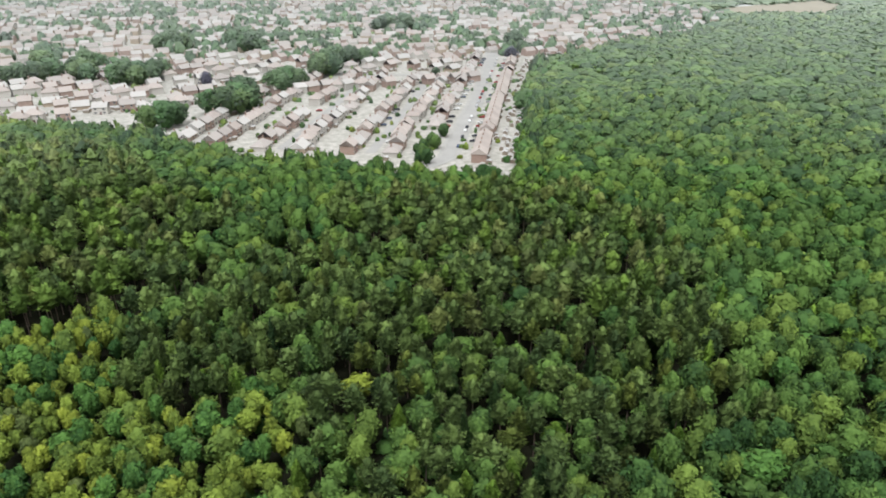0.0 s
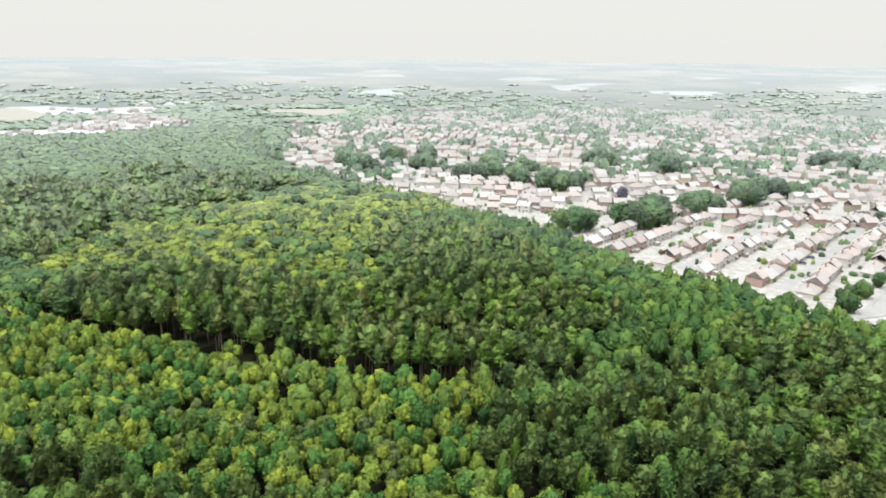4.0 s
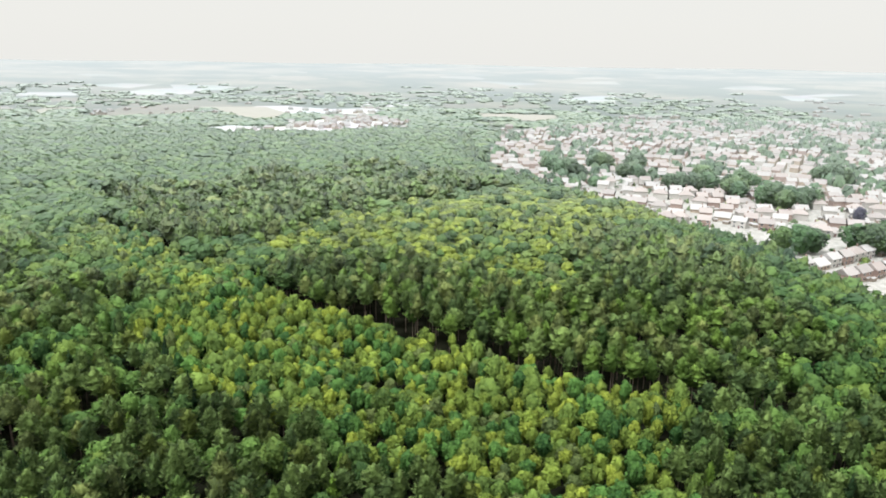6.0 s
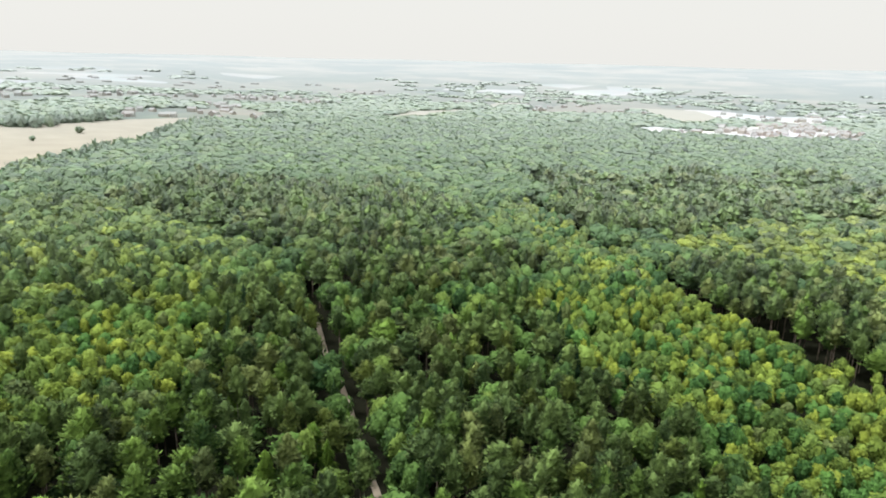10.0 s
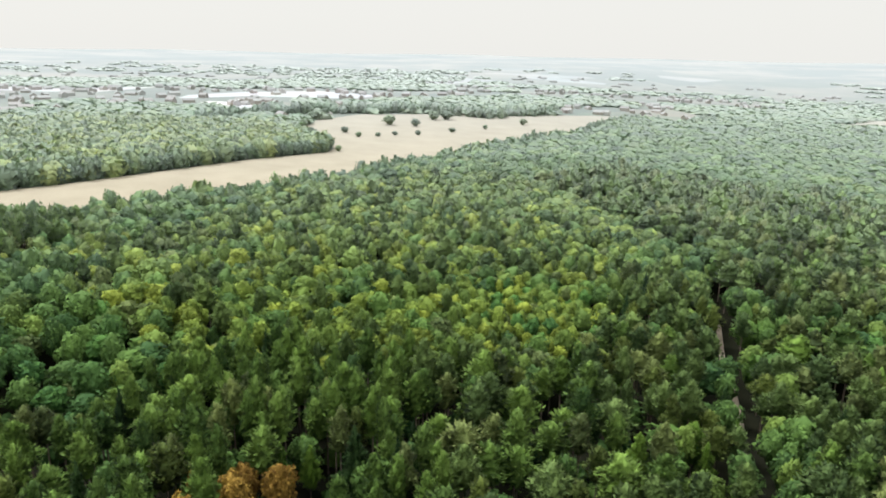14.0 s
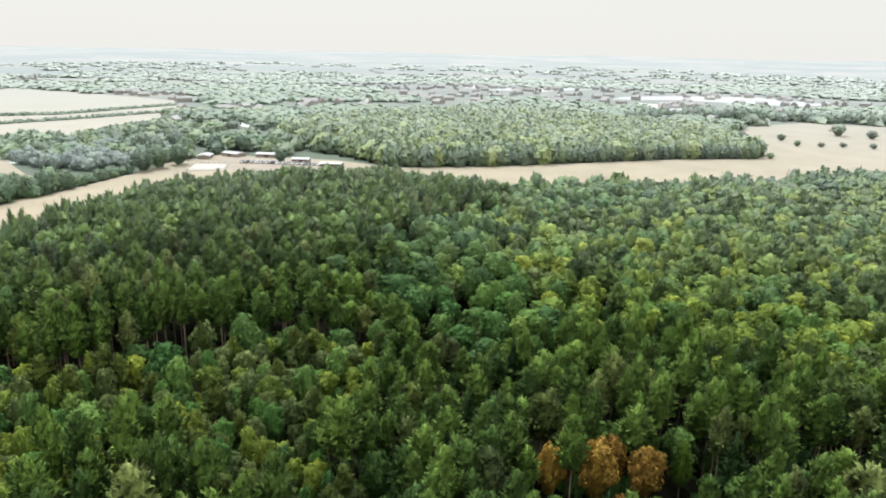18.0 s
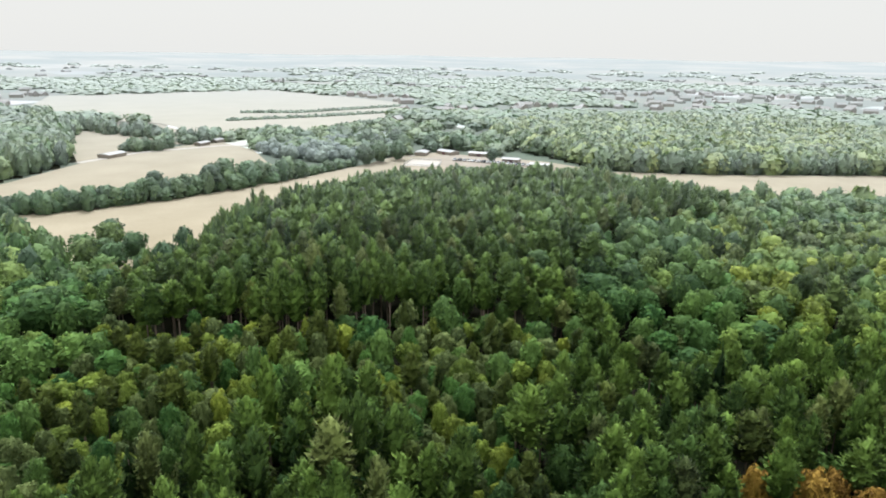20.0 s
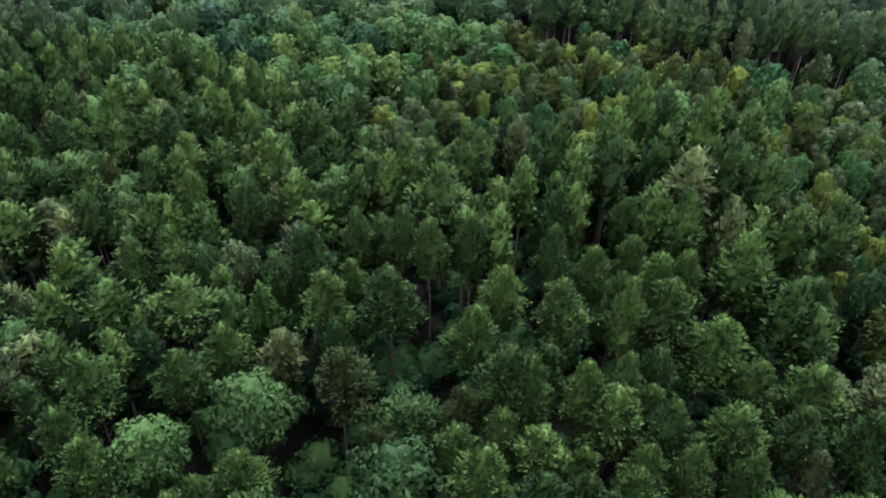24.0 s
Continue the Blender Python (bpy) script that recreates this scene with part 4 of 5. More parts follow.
FIELD_EAST = [(950, 490), (991, 561), (1116, 537), (1255, 511), (1180, 440), (952, 382), (938, 434)]
FIELD_RISE = [(1260, 900), (1035, 660), (1046, 597), (1179, 569), (1370, 560), (1500, 619), (1560, 800)]
FIELD_WEST = [(-869, 796), (-973, 996), (-955, 1175), (-1027, 1337), (-986, 1402), (-884, 1057), (-839, 846)]
FIELD_BEYOND = [(-770, 1501), (-636, 1547), (-539, 1421), (-470, 1224), (-567, 1242)]
VILLAGE = [(-461, 1201), (-378, 1393), (-237, 1256), (-228, 1116), (-379, 1011)]
FIELD_NORTH = [(-180, 1560), (23, 1560), (21, 1385), (-143, 1394)]
for name, poly, mat, label in (("field_strip", FIELD_STRIP, STRAW, "dry pale grass field winding between the woods"),
                               ("field_mid", FIELD_MID, STRAW, "dry pale grass field behind a tall hedge"),
                               ("field_up", FIELD_UP, STRAW, "dry sloping field beside the wood"),
                               ("field_far", FIELD_FAR, STUBBLE, "large pale stubble field in the distance"),
                               ("field_east", FIELD_EAST, STRAW, "dry pale field beyond the wood and the town"),
                               ("field_rise", FIELD_RISE, STUBBLE, "wide pale field on the far side of the town"),
                               ("field_west", FIELD_WEST, STUBBLE, "pale strip of stubble beyond the forest"),
                               ("field_beyond", FIELD_BEYOND, STUBBLE, "pale yellow field beside a far village"),
                               ("field_north", FIELD_NORTH, STUBBLE, "thin strip of pale field in the haze")):
    tagged(draped(name, poly, mat, 0.2), label, "field", kind="structure")
tagged(draped("riding_arena", [(-311, -244), (-320, -226), (-338, -237), (-332, -254)], SAND, 0.35, 6), "pale sand riding arena at the field's edge", "arena", kind="structure")
tagged(draped("yard", [(-338, -256), (-334, -240), (-322, -222), (-340, -180), (-362, -176), (-372, -200), (-366, -250)], TRACK_M, 0.28, 8), "dusty gravel yard with parked cars", "yard", kind="structure")
tagged(ribbon("farm_track", legs([(-200, -384), (-245, -396), (-300, -385), (-330, -330), (-345, -262)], 8), 5.0, SAND, 0.32), "pale farm track along the hedges", "track", kind="structure")


def row_of_trees(name, label, line, step, tall, wide, kinds, sway=2.0, detail=2):
    """A hedge or line of trees, joined."""
    heap = Heap()
    for x, y in legs(line, step):
        for _ in range(3):
            kind, tint = kinds[int(rng.integers(0, len(kinds)))]
            px, py = x + rng.normal(0, sway), y + rng.normal(0, sway)
            high = tall * rng.uniform(0.55, 1.2)
            heap.add(kind, tint, detail, px, py, float(ground_z(px, py)), high * 0.95, wide * rng.uniform(0.7, 1.2), rng.uniform(0, 6.28), int(rng.integers(0, 5)), True)
    heap.done(name, label, "hedge")


OAKS = [("oak", 0), ("oak", 1), ("oak", 1), ("oak", 3)]
row_of_trees("tall_hedge", "dark green overgrown hedge with small trees between fields", [(-104, -296), (-130, -278), (-152, -270), (-181, -264), (-205, -262)], 3.2, 9, 3.8, OAKS)
row_of_trees("hedge_clump", "bushy dark hedge trees at the field corner", [(-205, -262), (-225, -262), (-246, -262)], 3.2, 10, 4.2, OAKS)
row_of_trees("low_hedge", "low green hedge along the field strip", [(-246, -263), (-268, -264), (-292, -266)], 3, 5, 2.6, OAKS)
row_of_trees("hedge_row", "row of round trees along a field top", [(-240, -478), (-283, -552), (-288, -516), (-291, -475), (-292, -434), (-296, -405)], 9, 11, 4.2, OAKS, 2.5, 3)
row_of_trees("bush_clump", "clump of green bushes in a pale field", [(-245, -408), (-257, -398), (-268, -402)], 4, 9, 4.0, OAKS)
row_of_trees("field_hedge", "thin dark hedge between stubble fields", [(-408, -518), (-482, -493), (-592, -470)], 4, 3, 2.4, OAKS, 0.8, 4)
row_of_trees("field_hedge", "thin dark hedge between stubble fields", [(-470, -575), (-509, -537), (-655, -521)], 4, 3, 2.4, OAKS, 0.8, 4)
row_of_trees("field_hedge", "long hedge at the near side of a stubble field", [(-330, -405), (-369, -420), (-376, -386), (-451, -394), (-540, -420)], 7, 6, 3.6, OAKS, 1.5, 3)
row_of_trees("field_hedge", "bushy hedge between two pale fields beyond the town", [(1010, 600), (1042, 590), (1116, 553), (1255, 528), (1330, 540)], 8, 8, 6, OAKS, 3.5, 3)
row_of_trees("field_trees", "round hedge trees where the wood meets a pale field", [(925, 446), (938, 420), (942, 385), (960, 350)], 9, 12, 6.5, OAKS, 4, 3)
willows = Heap()
for x, y in rng.uniform((-385, -350), (-284, -268), (190, 2)):
    if inside([(-292, -350), (-284, -300), (-300, -272), (-348, -278), (-384, -322), (-340, -346)], np.array([x]), np.array([y]))[0]:
        willows.add("willow", 0, 2, x, y, float(ground_z(x, y)), rng.uniform(5, 8), rng.uniform(3.2, 5.2), rng.uniform(0, 6), int(rng.integers(0, 5)), True)
willows.done("willow_thicket", "pale grey-green willow thicket beside the fields", "thicket")
for x, y, h, w, tint in ((-300, -262, 12, 6, 1), (-312, -262, 13, 6.5, 1), (-326, -260, 12, 6, 3), (-345, -300, 14, 6.5, 1), (-366, -292, 13, 7, 1), (-335, -282, 12, 6, 1),
                         (-352, -276, 12, 6, 1), (-178, -278, 11, 5, 1), (-196, -263, 13, 6, 1), (-206, -266, 14, 6.5, 1), (-217, -263, 12, 6, 3), (-165, -267, 10, 4.5, 1), (-357, -214, 9, 4, 3), (-372, -270, 12, 6, 3), (-385, -258, 12, 6, 3), (-392, -240, 11, 5, 0)):
    plant("oak", tint, x, y, h, w, x % 6, int(abs(y)) % 5, "round dark green tree beside the fields", "trees by the fields", 0.3)

# the west wood, and loose trees in the open field
wood = Heap()
for x, y in rng.uniform((-710, -300), (-370, 70), (3300, 2)):
    if inside(WEST_WOOD, np.array([x]), np.array([y]))[0]:
        wood.add(*((("oak", 2), ("young", 0), ("oak", 0), ("young", 1))[int(rng.integers(0, 4))]), 3, x, y, float(ground_z(x, y)), rng.uniform(10.5, 13.0), rng.uniform(5.0, 7.4), rng.uniform(0, 6), int(rng.integers(0, 5)), True)
for x, y in legs([(-374, -153), (-404, -102), (-488, -6), (-523, 50), (-545, 58)], 5.5):
    wood.add("oak", 1, 2, x - 2, y, float(ground_z(x, y)), rng.uniform(8, 11), rng.uniform(3.5, 4.8), rng.uniform(0, 6), int(rng.integers(0, 5)), True)
wood.done("west_wood", "rounded wood of green deciduous trees beyond the pale field", "forest")
for x, y, h, w in ((-707, 135, 13, 7), (-612, 90, 6, 3), (-642, 82, 7, 4), (-618, 108, 5, 3), (-631, 147, 6, 3), (-657, 186, 6, 3.5), (-772, 211, 13, 8), (-765, 195, 12, 7),
                   (-750, 66, 12, 8), (-530, 63, 6, 3), (-628, 125, 5, 3), (-690, 230, 6, 3), (-740, 290, 9, 5), (-700, 160, 10, 5)):
    plant("oak", int(abs(x)) % 3, x, y, 0.8 * h, w, x % 6, int(abs(y)) % 5, "round hedgerow tree alone in a dry pale field", "trees in the open field", 0.3)
row_of_trees("far_hedge", "dark line of trees beyond the open field", [(-736, -40), (-812, 30), (-830, 122), (-845, 200), (-800, 262), (-880, 380)], 9, 12, 6, OAKS, 5, 3)


# ---- far country: woods, hedges and pale roofs out to the horizon ----
def far_country():
    woods, roofs, count = Heap(), [], 0
    rr = np.concatenate([np.sqrt(rng.uniform(430.0**2, 1620.0**2, 26000)), np.exp(rng.uniform(math.log(1620.0), math.log(4500.0), 15000))])
    aa = np.radians(rng.uniform(-78, 192, len(rr)))
    xs, ys = -rr * np.sin(aa), rr * np.cos(aa)
    skip = np.zeros(len(xs), bool)
    for poly in (FOREST, WEST_WOOD, TOWN, FIELD_STRIP, FIELD_MID, FIELD_UP, FIELD_FAR, FIELD_EAST, FIELD_RISE, FIELD_NORTH, FIELD_WEST, FIELD_BEYOND, VILLAGE):
        skip |= inside(poly, xs, ys)
    patch = np.array([noise.noise((x / 260, y / 260, 3.7)) + 0.45 * noise.noise((x / 90, y / 90, 9.1)) for x, y in zip(xs, ys)])
    for x, y, r, p, bad in zip(xs, ys, rr, patch, skip):
        if bad:
            continue
        if r > 1620:  # flat clumps and pale buildings that shrink into lines
            p = noise.noise((x / 520, y / 520, 5.2)) + 0.5 * noise.noise((x / 170, y / 170, 1.4))
            k = r / 1620
            if p > -0.1 and r < 2600 and rng.random() < 0.8 * (2700 - r) / 1100:
                woods.add("oak", int(rng.choice([0, 2, 0, 3])), 4, x, y, float(ground_z(x, y)), rng.uniform(4, 6), rng.uniform(9, 15) * k, rng.uniform(0, 6), int(rng.integers(0, 3)), True)
            elif p < -0.2 and r < 2300 and rng.random() < 0.10:
                roofs.append((x, y, rng.uniform(0, 3.1), rng.uniform(10, 22) * k, rng.uniform(8, 12) * k, rng.uniform(2, 3)))
        elif p > (-0.5 if r < 760 else -0.2 if r < 1000 else -0.06) and count < 9500:
            count += 1
            k = 1 + max(0, r - 600) / 900 if r > 600 else 0.7
            woods.add("oak", int(rng.choice([0, 2, 0, 3])), 3 if r < 700 else 4, x, y, float(ground_z(x, y)), rng.uniform(6.5, 8.5) if r < 700 else rng.uniform(5, 6.5), max(6.0, 9.5 * k), rng.uniform(0, 6), int(rng.integers(0, 3)), True)
        elif -0.75 < p < -0.2 and rng.random() < 0.13:
            roofs.append((x, y, rng.uniform(0, 3.1), rng.uniform(7, 18), rng.uniform(6, 9), rng.uniform(2.5, 5)))
    woods.done("far_woods", "pale far woods and hedges in the haze", "forest")
    return roofs


far_roofs = far_country()
for x, y in rng.uniform((-461, 1011), (-228, 1393), (170, 2)):
    if inside(VILLAGE, np.array([x]), np.array([y]))[0]:
        far_roofs.append((x, y, rng.uniform(0, 3.1), rng.uniform(9, 15), rng.uniform(7, 9), rng.uniform(3, 5)))


# ---- the town ----
tagged(draped("town_ground", TOWN, PAVED, 0.15, 16), "pale drives, patios and small gardens between the houses", "town ground", kind="structure")
U, N, R0 = (0.757, 0.653), (-0.653, 0.757), (235.0, 270.0)


def street(a, b):
    return R0[0] + a * U[0] + b * N[0], R0[1] + a * U[1] + b * N[1]


MAIN_ROAD = [street(a, b) for a, b in ((-12, 14), (0, 6), (12, 0), (60, 0), (140, -1), (240, 0), (340, 4), (420, 14))]
tagged(ribbon("road", legs(MAIN_ROAD, 10), 8.0, ASPHALT, 0.35), "grey residential street between rows of houses", "road", kind="structure")
for side in (-1, 1):
    walk_line = [(x + side * 5.2 * N[0], y + side * 5.2 * N[1]) for x, y in legs(MAIN_ROAD, 10)]
    tagged(ribbon("pavement", walk_line, 1.8, PAVING, 0.45), "pale concrete pavement beside the street", "pavement", kind="structure")
for b in (44, 96, 148):
    tagged(ribbon("side_road", legs([street(14, b), street(110, b), street(230, b + 2)], 10), 6.0, ASPHALT, 0.33), "narrow grey side street among houses", "road", kind="structure")
tagged(ribbon("side_road", legs([street(238, 0), street(238, 60), street(236, 150), street(230, 210)], 10), 6.0, ASPHALT, 0.37), "narrow grey side street among houses", "road", kind="structure")


def house_mesh(w, d, eave, top, hip, wall, tile):
    """Meshes for a house: walls, roof, chimney, window frame, pane and door."""
    out = {}
    bm = bmesh.new()
    box(bm, -w / 2, -d / 2, -0.6, w / 2, d / 2, eave)
    if not hip:
        for x in (-w / 2, w / 2):
            v = [bm.verts.new(p) for p in ((x, -d / 2, eave), (x, d / 2, eave), (x, 0, eave + (top - eave) * 0.95))]
            bm.faces.new(v if x > 0 else v[::-1])
    out["wall"] = bm, wall
    bm = bmesh.new()
    o, t = 0.45, 0.18
    run = w / 2 - (d / 2 if hip else -o)
    ew = w / 2 + o
    low = eave - 0.12
    rows = []
    for lift in (0, t):
        rows.append([bm.verts.new(p) for p in ((-ew, -d / 2 - o, low + lift), (ew, -d / 2 - o, low + lift), (ew, d / 2 + o, low + lift), (-ew, d / 2 + o, low + lift),
                                               (-run, 0, top + lift), (run, 0, top + lift))])
    for k, row in enumerate(rows):
        for f in ((0, 1, 5, 4), (2, 3, 4, 5), (1, 2, 5), (3, 0, 4)):
            bm.faces.new([row[i] for i in (f if k else f[::-1])])
    for i, j in ((0, 1), (1, 2), (2, 3), (3, 0)):
        bm.faces.new((rows[0][i], rows[0][j], rows[1][j], rows[1][i]))
    out["roof"] = bm, tile
    bm = bmesh.new()
    box(bm, w * 0.22, -0.45, top - 0.9, w * 0.22 + 0.9, 0.25, top + 1.0)
    box(bm, w * 0.22 + 0.1, -0.3, top + 1.0, w * 0.22 + 0.4, 0.0, top + 1.35)
    box(bm, w * 0.22 + 0.5, -0.3, top + 1.0, w * 0.22 + 0.8, 0.0, top + 1.35)
    out["chimney"] = bm, WALLS[0]
    bm = bmesh.new()
    box(bm, -0.85, -0.05, -0.65, 0.85, 0.05, 0.65)
    out["window"] = bm, PAINT
    bm = bmesh.new()
    box(bm, -0.75, -0.08, -0.55, -0.04, 0.08, 0.55)
    box(bm, 0.04, -0.08, -0.55, 0.75, 0.08, 0.55)
    out["pane"] = bm, GLASS
    bm = bmesh.new()
    box(bm, -0.5, -0.06, 0, 0.5, 0.06, 2.05)
    out["door"] = bm, DOORS
    made = {}
    for name, (bm, mat) in out.items():
        bmesh.ops.recalc_face_normals(bm, faces=bm.faces[:])
        me = bpy.data.meshes.new(name)
        bm.to_mesh(me)
        bm.free()
        me.materials.append(mat)
        made[name] = me
    return made


HOUSES = []  # width, depth, eaves, ridge, storeys, label, meshes
for w, d, eave, top, hip, storeys, wall, tile, label in (
        (9.5, 8.0, 5.0, 8.0, False, 2, 0, 0, "two-storey red brick house with a brown tiled gable roof"),
        (11.5, 8.2, 5.0, 8.2, True, 2, 1, 2, "two-storey pale rendered house with a pinkish hipped roof"),
        (11.0, 9.0, 2.7, 6.0, False, 1, 2, 1, "buff brick bungalow with a pale grey gable roof"),
        (12.0, 8.5, 2.7, 5.8, True, 1, 1, 0, "pale bungalow with a brown hipped roof"),
        (8.6, 8.0, 5.0, 8.0, False, 2, 0, 2, "red brick terrace house with a pinkish tiled roof"),
        (9.5, 8.0, 5.0, 7.8, False, 2, 1, 1, "pale rendered house with a light grey roof")):
    HOUSES.append((w, d, eave, top, storeys, label, house_mesh(w, d, eave, top, hip, WALLS[wall], TILES[tile])))


def house(kind, x, y, turn, full):
    w, d, eave, top, storeys, label, me = HOUSES[kind]
    root = new("house")
    root.matrix_basis = pose(x, y, float(ground_z(x, y)) + 0.2, 0, 0, math.degrees(turn))
    new("wall", me["wall"]).parent = root
    roof = new("roof", me["roof"])
    roof.parent = root
    new("chimney", me["chimney"]).parent = roof
    if full:
        door = new("door", me["door"])
        door.parent = root
        door.location = (w * 0.05, -d / 2 - 0.03, 0)
        spots = [(sx * w * 0.3, sy * d / 2, 1.45) for sx in (-1, 1) for sy in (-1, 1)]
        if storeys == 2:
            spots += [(sx * w * 0.28, sy * d / 2, 3.95) for sx in (-1, 1) for sy in (-1, 1)]
        for sx, sy, sz in spots:
            win = new("window", me["window"])
            win.parent = root
            win.location = (sx, sy, sz)
            new("pane", me["pane"]).parent = win
    return tagged(root, label, "house", "houses of the town")


class Block:
    """Far houses, sheds and roofs joined into one mesh."""

    def __init__(self, mats):
        self.v, self.f, self.s, self.mats = [], [], [], mats

    def add(self, x, y, turn, w, d, eave, top, slot_wall, slot_roof):
        c, s, z, n = math.cos(turn), math.sin(turn), float(ground_z(x, y)), len(self.v)
        for px, py, pz in ((-w, -d, -0.5), (w, -d, -0.5), (w, d, -0.5), (-w, d, -0.5), (-w, -d, eave), (w, -d, eave), (w, d, eave), (-w, d, eave), (-w, 0, top), (w, 0, top)):
            px, py = px / 2, py / 2
            self.v.append((x + px * c - py * s, y + px * s + py * c, z + pz))
        for f, m in (((0, 1, 5), slot_wall), ((0, 5, 4), slot_wall), ((2, 3, 7), slot_wall), ((2, 7, 6), slot_wall), ((1, 2, 6), slot_wall), ((1, 6, 5), slot_wall), ((3, 0, 4), slot_wall),
                     ((3, 4, 7), slot_wall), ((5, 6, 9), slot_wall), ((7, 4, 8), slot_wall), ((4, 5, 9), slot_roof), ((4, 9, 8), slot_roof), ((6, 7, 8), slot_roof), ((6, 8, 9), slot_roof)):
            self.f.append([n + i for i in f])
            self.s.append(m)

    def done(self, name, label, category):
        tagged(new(name, raw_mesh(name, self.v, self.f, self.mats, self.s)), label, category, kind="stuff")


TOWN_TREES = [(117, 649), (139, 651), (158, 623), (180, 594), (203, 595), (211, 459), (195, 448), (218, 466), (259, 489), (268, 494), (315, 520), (323, 526), (363, 545), (152, 440), (330, 710), (328, 666),
              (513, 704), (542, 698), (278, 742), (383, 452), (539, 512), (553, 491), (250, 295), (270, 311), (228, 276), (5, 734), (54, 760), (91, 764), (271, 740), (339, 708),
              (143, 690), (169, 659), (128, 650), (190, 594), (80, 700), (20, 700)]


def lay_out_town():
    spots = [(*street(a, -17 - (a % 3) * 0.4), math.atan2(U[1], U[0]) + math.pi, 4) for a in np.arange(8, 330, 8.7)]
    spots += [(*street(a, 16 + (a % 5) * 0.5), math.atan2(U[1], U[0]), int(a) % 4) for a in np.arange(50, 330, 12.5)]
    for b in (32, 56, 84, 108, 136, 160):
        spots += [(*street(a, b + rng.normal(0, 0.8)), math.atan2(U[1], U[0]) + (math.pi if b in (32, 84, 136) else 0), int(rng.integers(0, 6))) for a in np.arange(14, 228, 12.4)]
    for i, lead in enumerate(np.arange(0, 1400, 23.0)):
        for a in np.arange(-900, 1100, 12.8):
            x, y = 160 + a * 0.94 + lead * 0.34, 500 - a * 0.34 + lead * 0.94
            spots.append((x + rng.normal(0, 2.2), y + 16 * math.sin(a / 95 + lead / 210) + rng.normal(0, 2.4), -0.347 + (math.pi if i % 2 else 0) + 0.5 * math.sin(lead / 90 + a / 300) + rng.normal(0, 0.12), int(rng.integers(0, 6))))
    kept, used = [], []
    trees_xy = np.array(TOWN_TREES + [(200, 487), (449, 431), (180, 555), (325, 468)], float)
    for i, (x, y, turn, kind) in enumerate(spots):
        if not inside(TOWN, np.array([x]), np.array([y]))[0] or off_line(FOREST, np.array([x]), np.array([y]))[0] < 6.5:
            continue
        a, b = (x - R0[0]) * U[0] + (y - R0[1]) * U[1], (x - R0[0]) * N[0] + (y - R0[1]) * N[1]
        estate = a < 345 and -60 < b < 172
        planned = i < len(spots) - 1 and (x, y, turn, kind) in spots[:260]
        if estate and not planned and a < 250 or (estate and not planned and b < 30):
            continue
        if np.hypot(*(trees_xy - (x, y)).T).min() < 8.5 or rng.random() < (0.06 if planned else 0.13):
            continue
        if any(abs(x - ux) + abs(y - uy) < 11 for ux, uy in used[-400:]) and not planned:
            continue
        used.append((x, y))
        kept.append((math.hypot(x, y), x, y, turn, kind))
    kept.sort()
    far = Block(WALLS + TILES)
    for i, (r, x, y, turn, kind) in enumerate(kept):
        if i < 300:
            house(kind, x, y, turn, i < 110)
        else:
            w, d, eave, top, *_ = HOUSES[kind]
            far.add(x, y, turn, w, d, eave, top, int(rng.integers(0, 3)), 3 + int(rng.integers(0, 3)))
    far.done("far_houses", "pale rows of distant houses with brown and grey roofs", "houses")
    sheds = Block([FENCE, SHEET, TILES[1]])
    for r, x, y, turn, kind in kept[:420]:
        for _ in range(2):
            px, py = x - math.sin(turn) * rng.uniform(-13, -9) + rng.uniform(-4, 4), y + math.cos(turn) * rng.uniform(9, 13) + rng.uniform(-3, 3)
            if inside(TOWN, np.array([px]), np.array([py]))[0]:
                sheds.add(px, py, turn, rng.uniform(2, 4.5), rng.uniform(2, 3.2), 2.0, 2.5, 0, int(rng.integers(1, 3)))
    for a in np.arange(10, 320, 5.5):
        for b in (-29, -35, -41):
            if rng.random() < 0.6:
                sheds.add(*street(a + rng.uniform(-2, 2), b + rng.uniform(-2, 2)), math.atan2(U[1], U[0]), rng.uniform(2, 6), rng.uniform(2, 3), 2.0, 2.6, 0, int(rng.integers(1, 3)))
    sheds.done("garden_sheds", "small pale garden sheds and garages behind the houses", "sheds")
    green = Heap()
    for r, x, y, turn, kind in kept[:900]:
        for _ in range(2 if r < 650 else 1):
            px, py = x + rng.normal(0, 9), y + rng.normal(0, 9)
            if min(abs(px - ux) + abs(py - uy) for ux, uy in used[:1] + [(x, y)]) > 8:
                green.add(str(rng.choice(["oak", "young", "oak"])), int(rng.integers(0, 3)), 3 if r < 480 else 4, px, py, float(ground_z(px, py)), rng.uniform(1.5, 4.0), rng.uniform(1.0, 2.4), rng.uniform(0, 6), int(rng.integers(0, 5)), True)
    for r, x, y, turn, kind in kept[240::10]:
        for _ in range(6):
            px, py = x + rng.normal(0, 13), y + rng.normal(0, 13)
            green.add("oak", int(rng.choice([1, 3, 1])), 3 if r < 700 else 4, px, py, float(ground_z(px, py)), rng.uniform(8, 12), rng.uniform(4.5, 7), rng.uniform(0, 6), int(rng.integers(0, 5)), True)
    green.done("garden_bushes", "green garden bushes, hedges and street trees among the houses", "bushes")


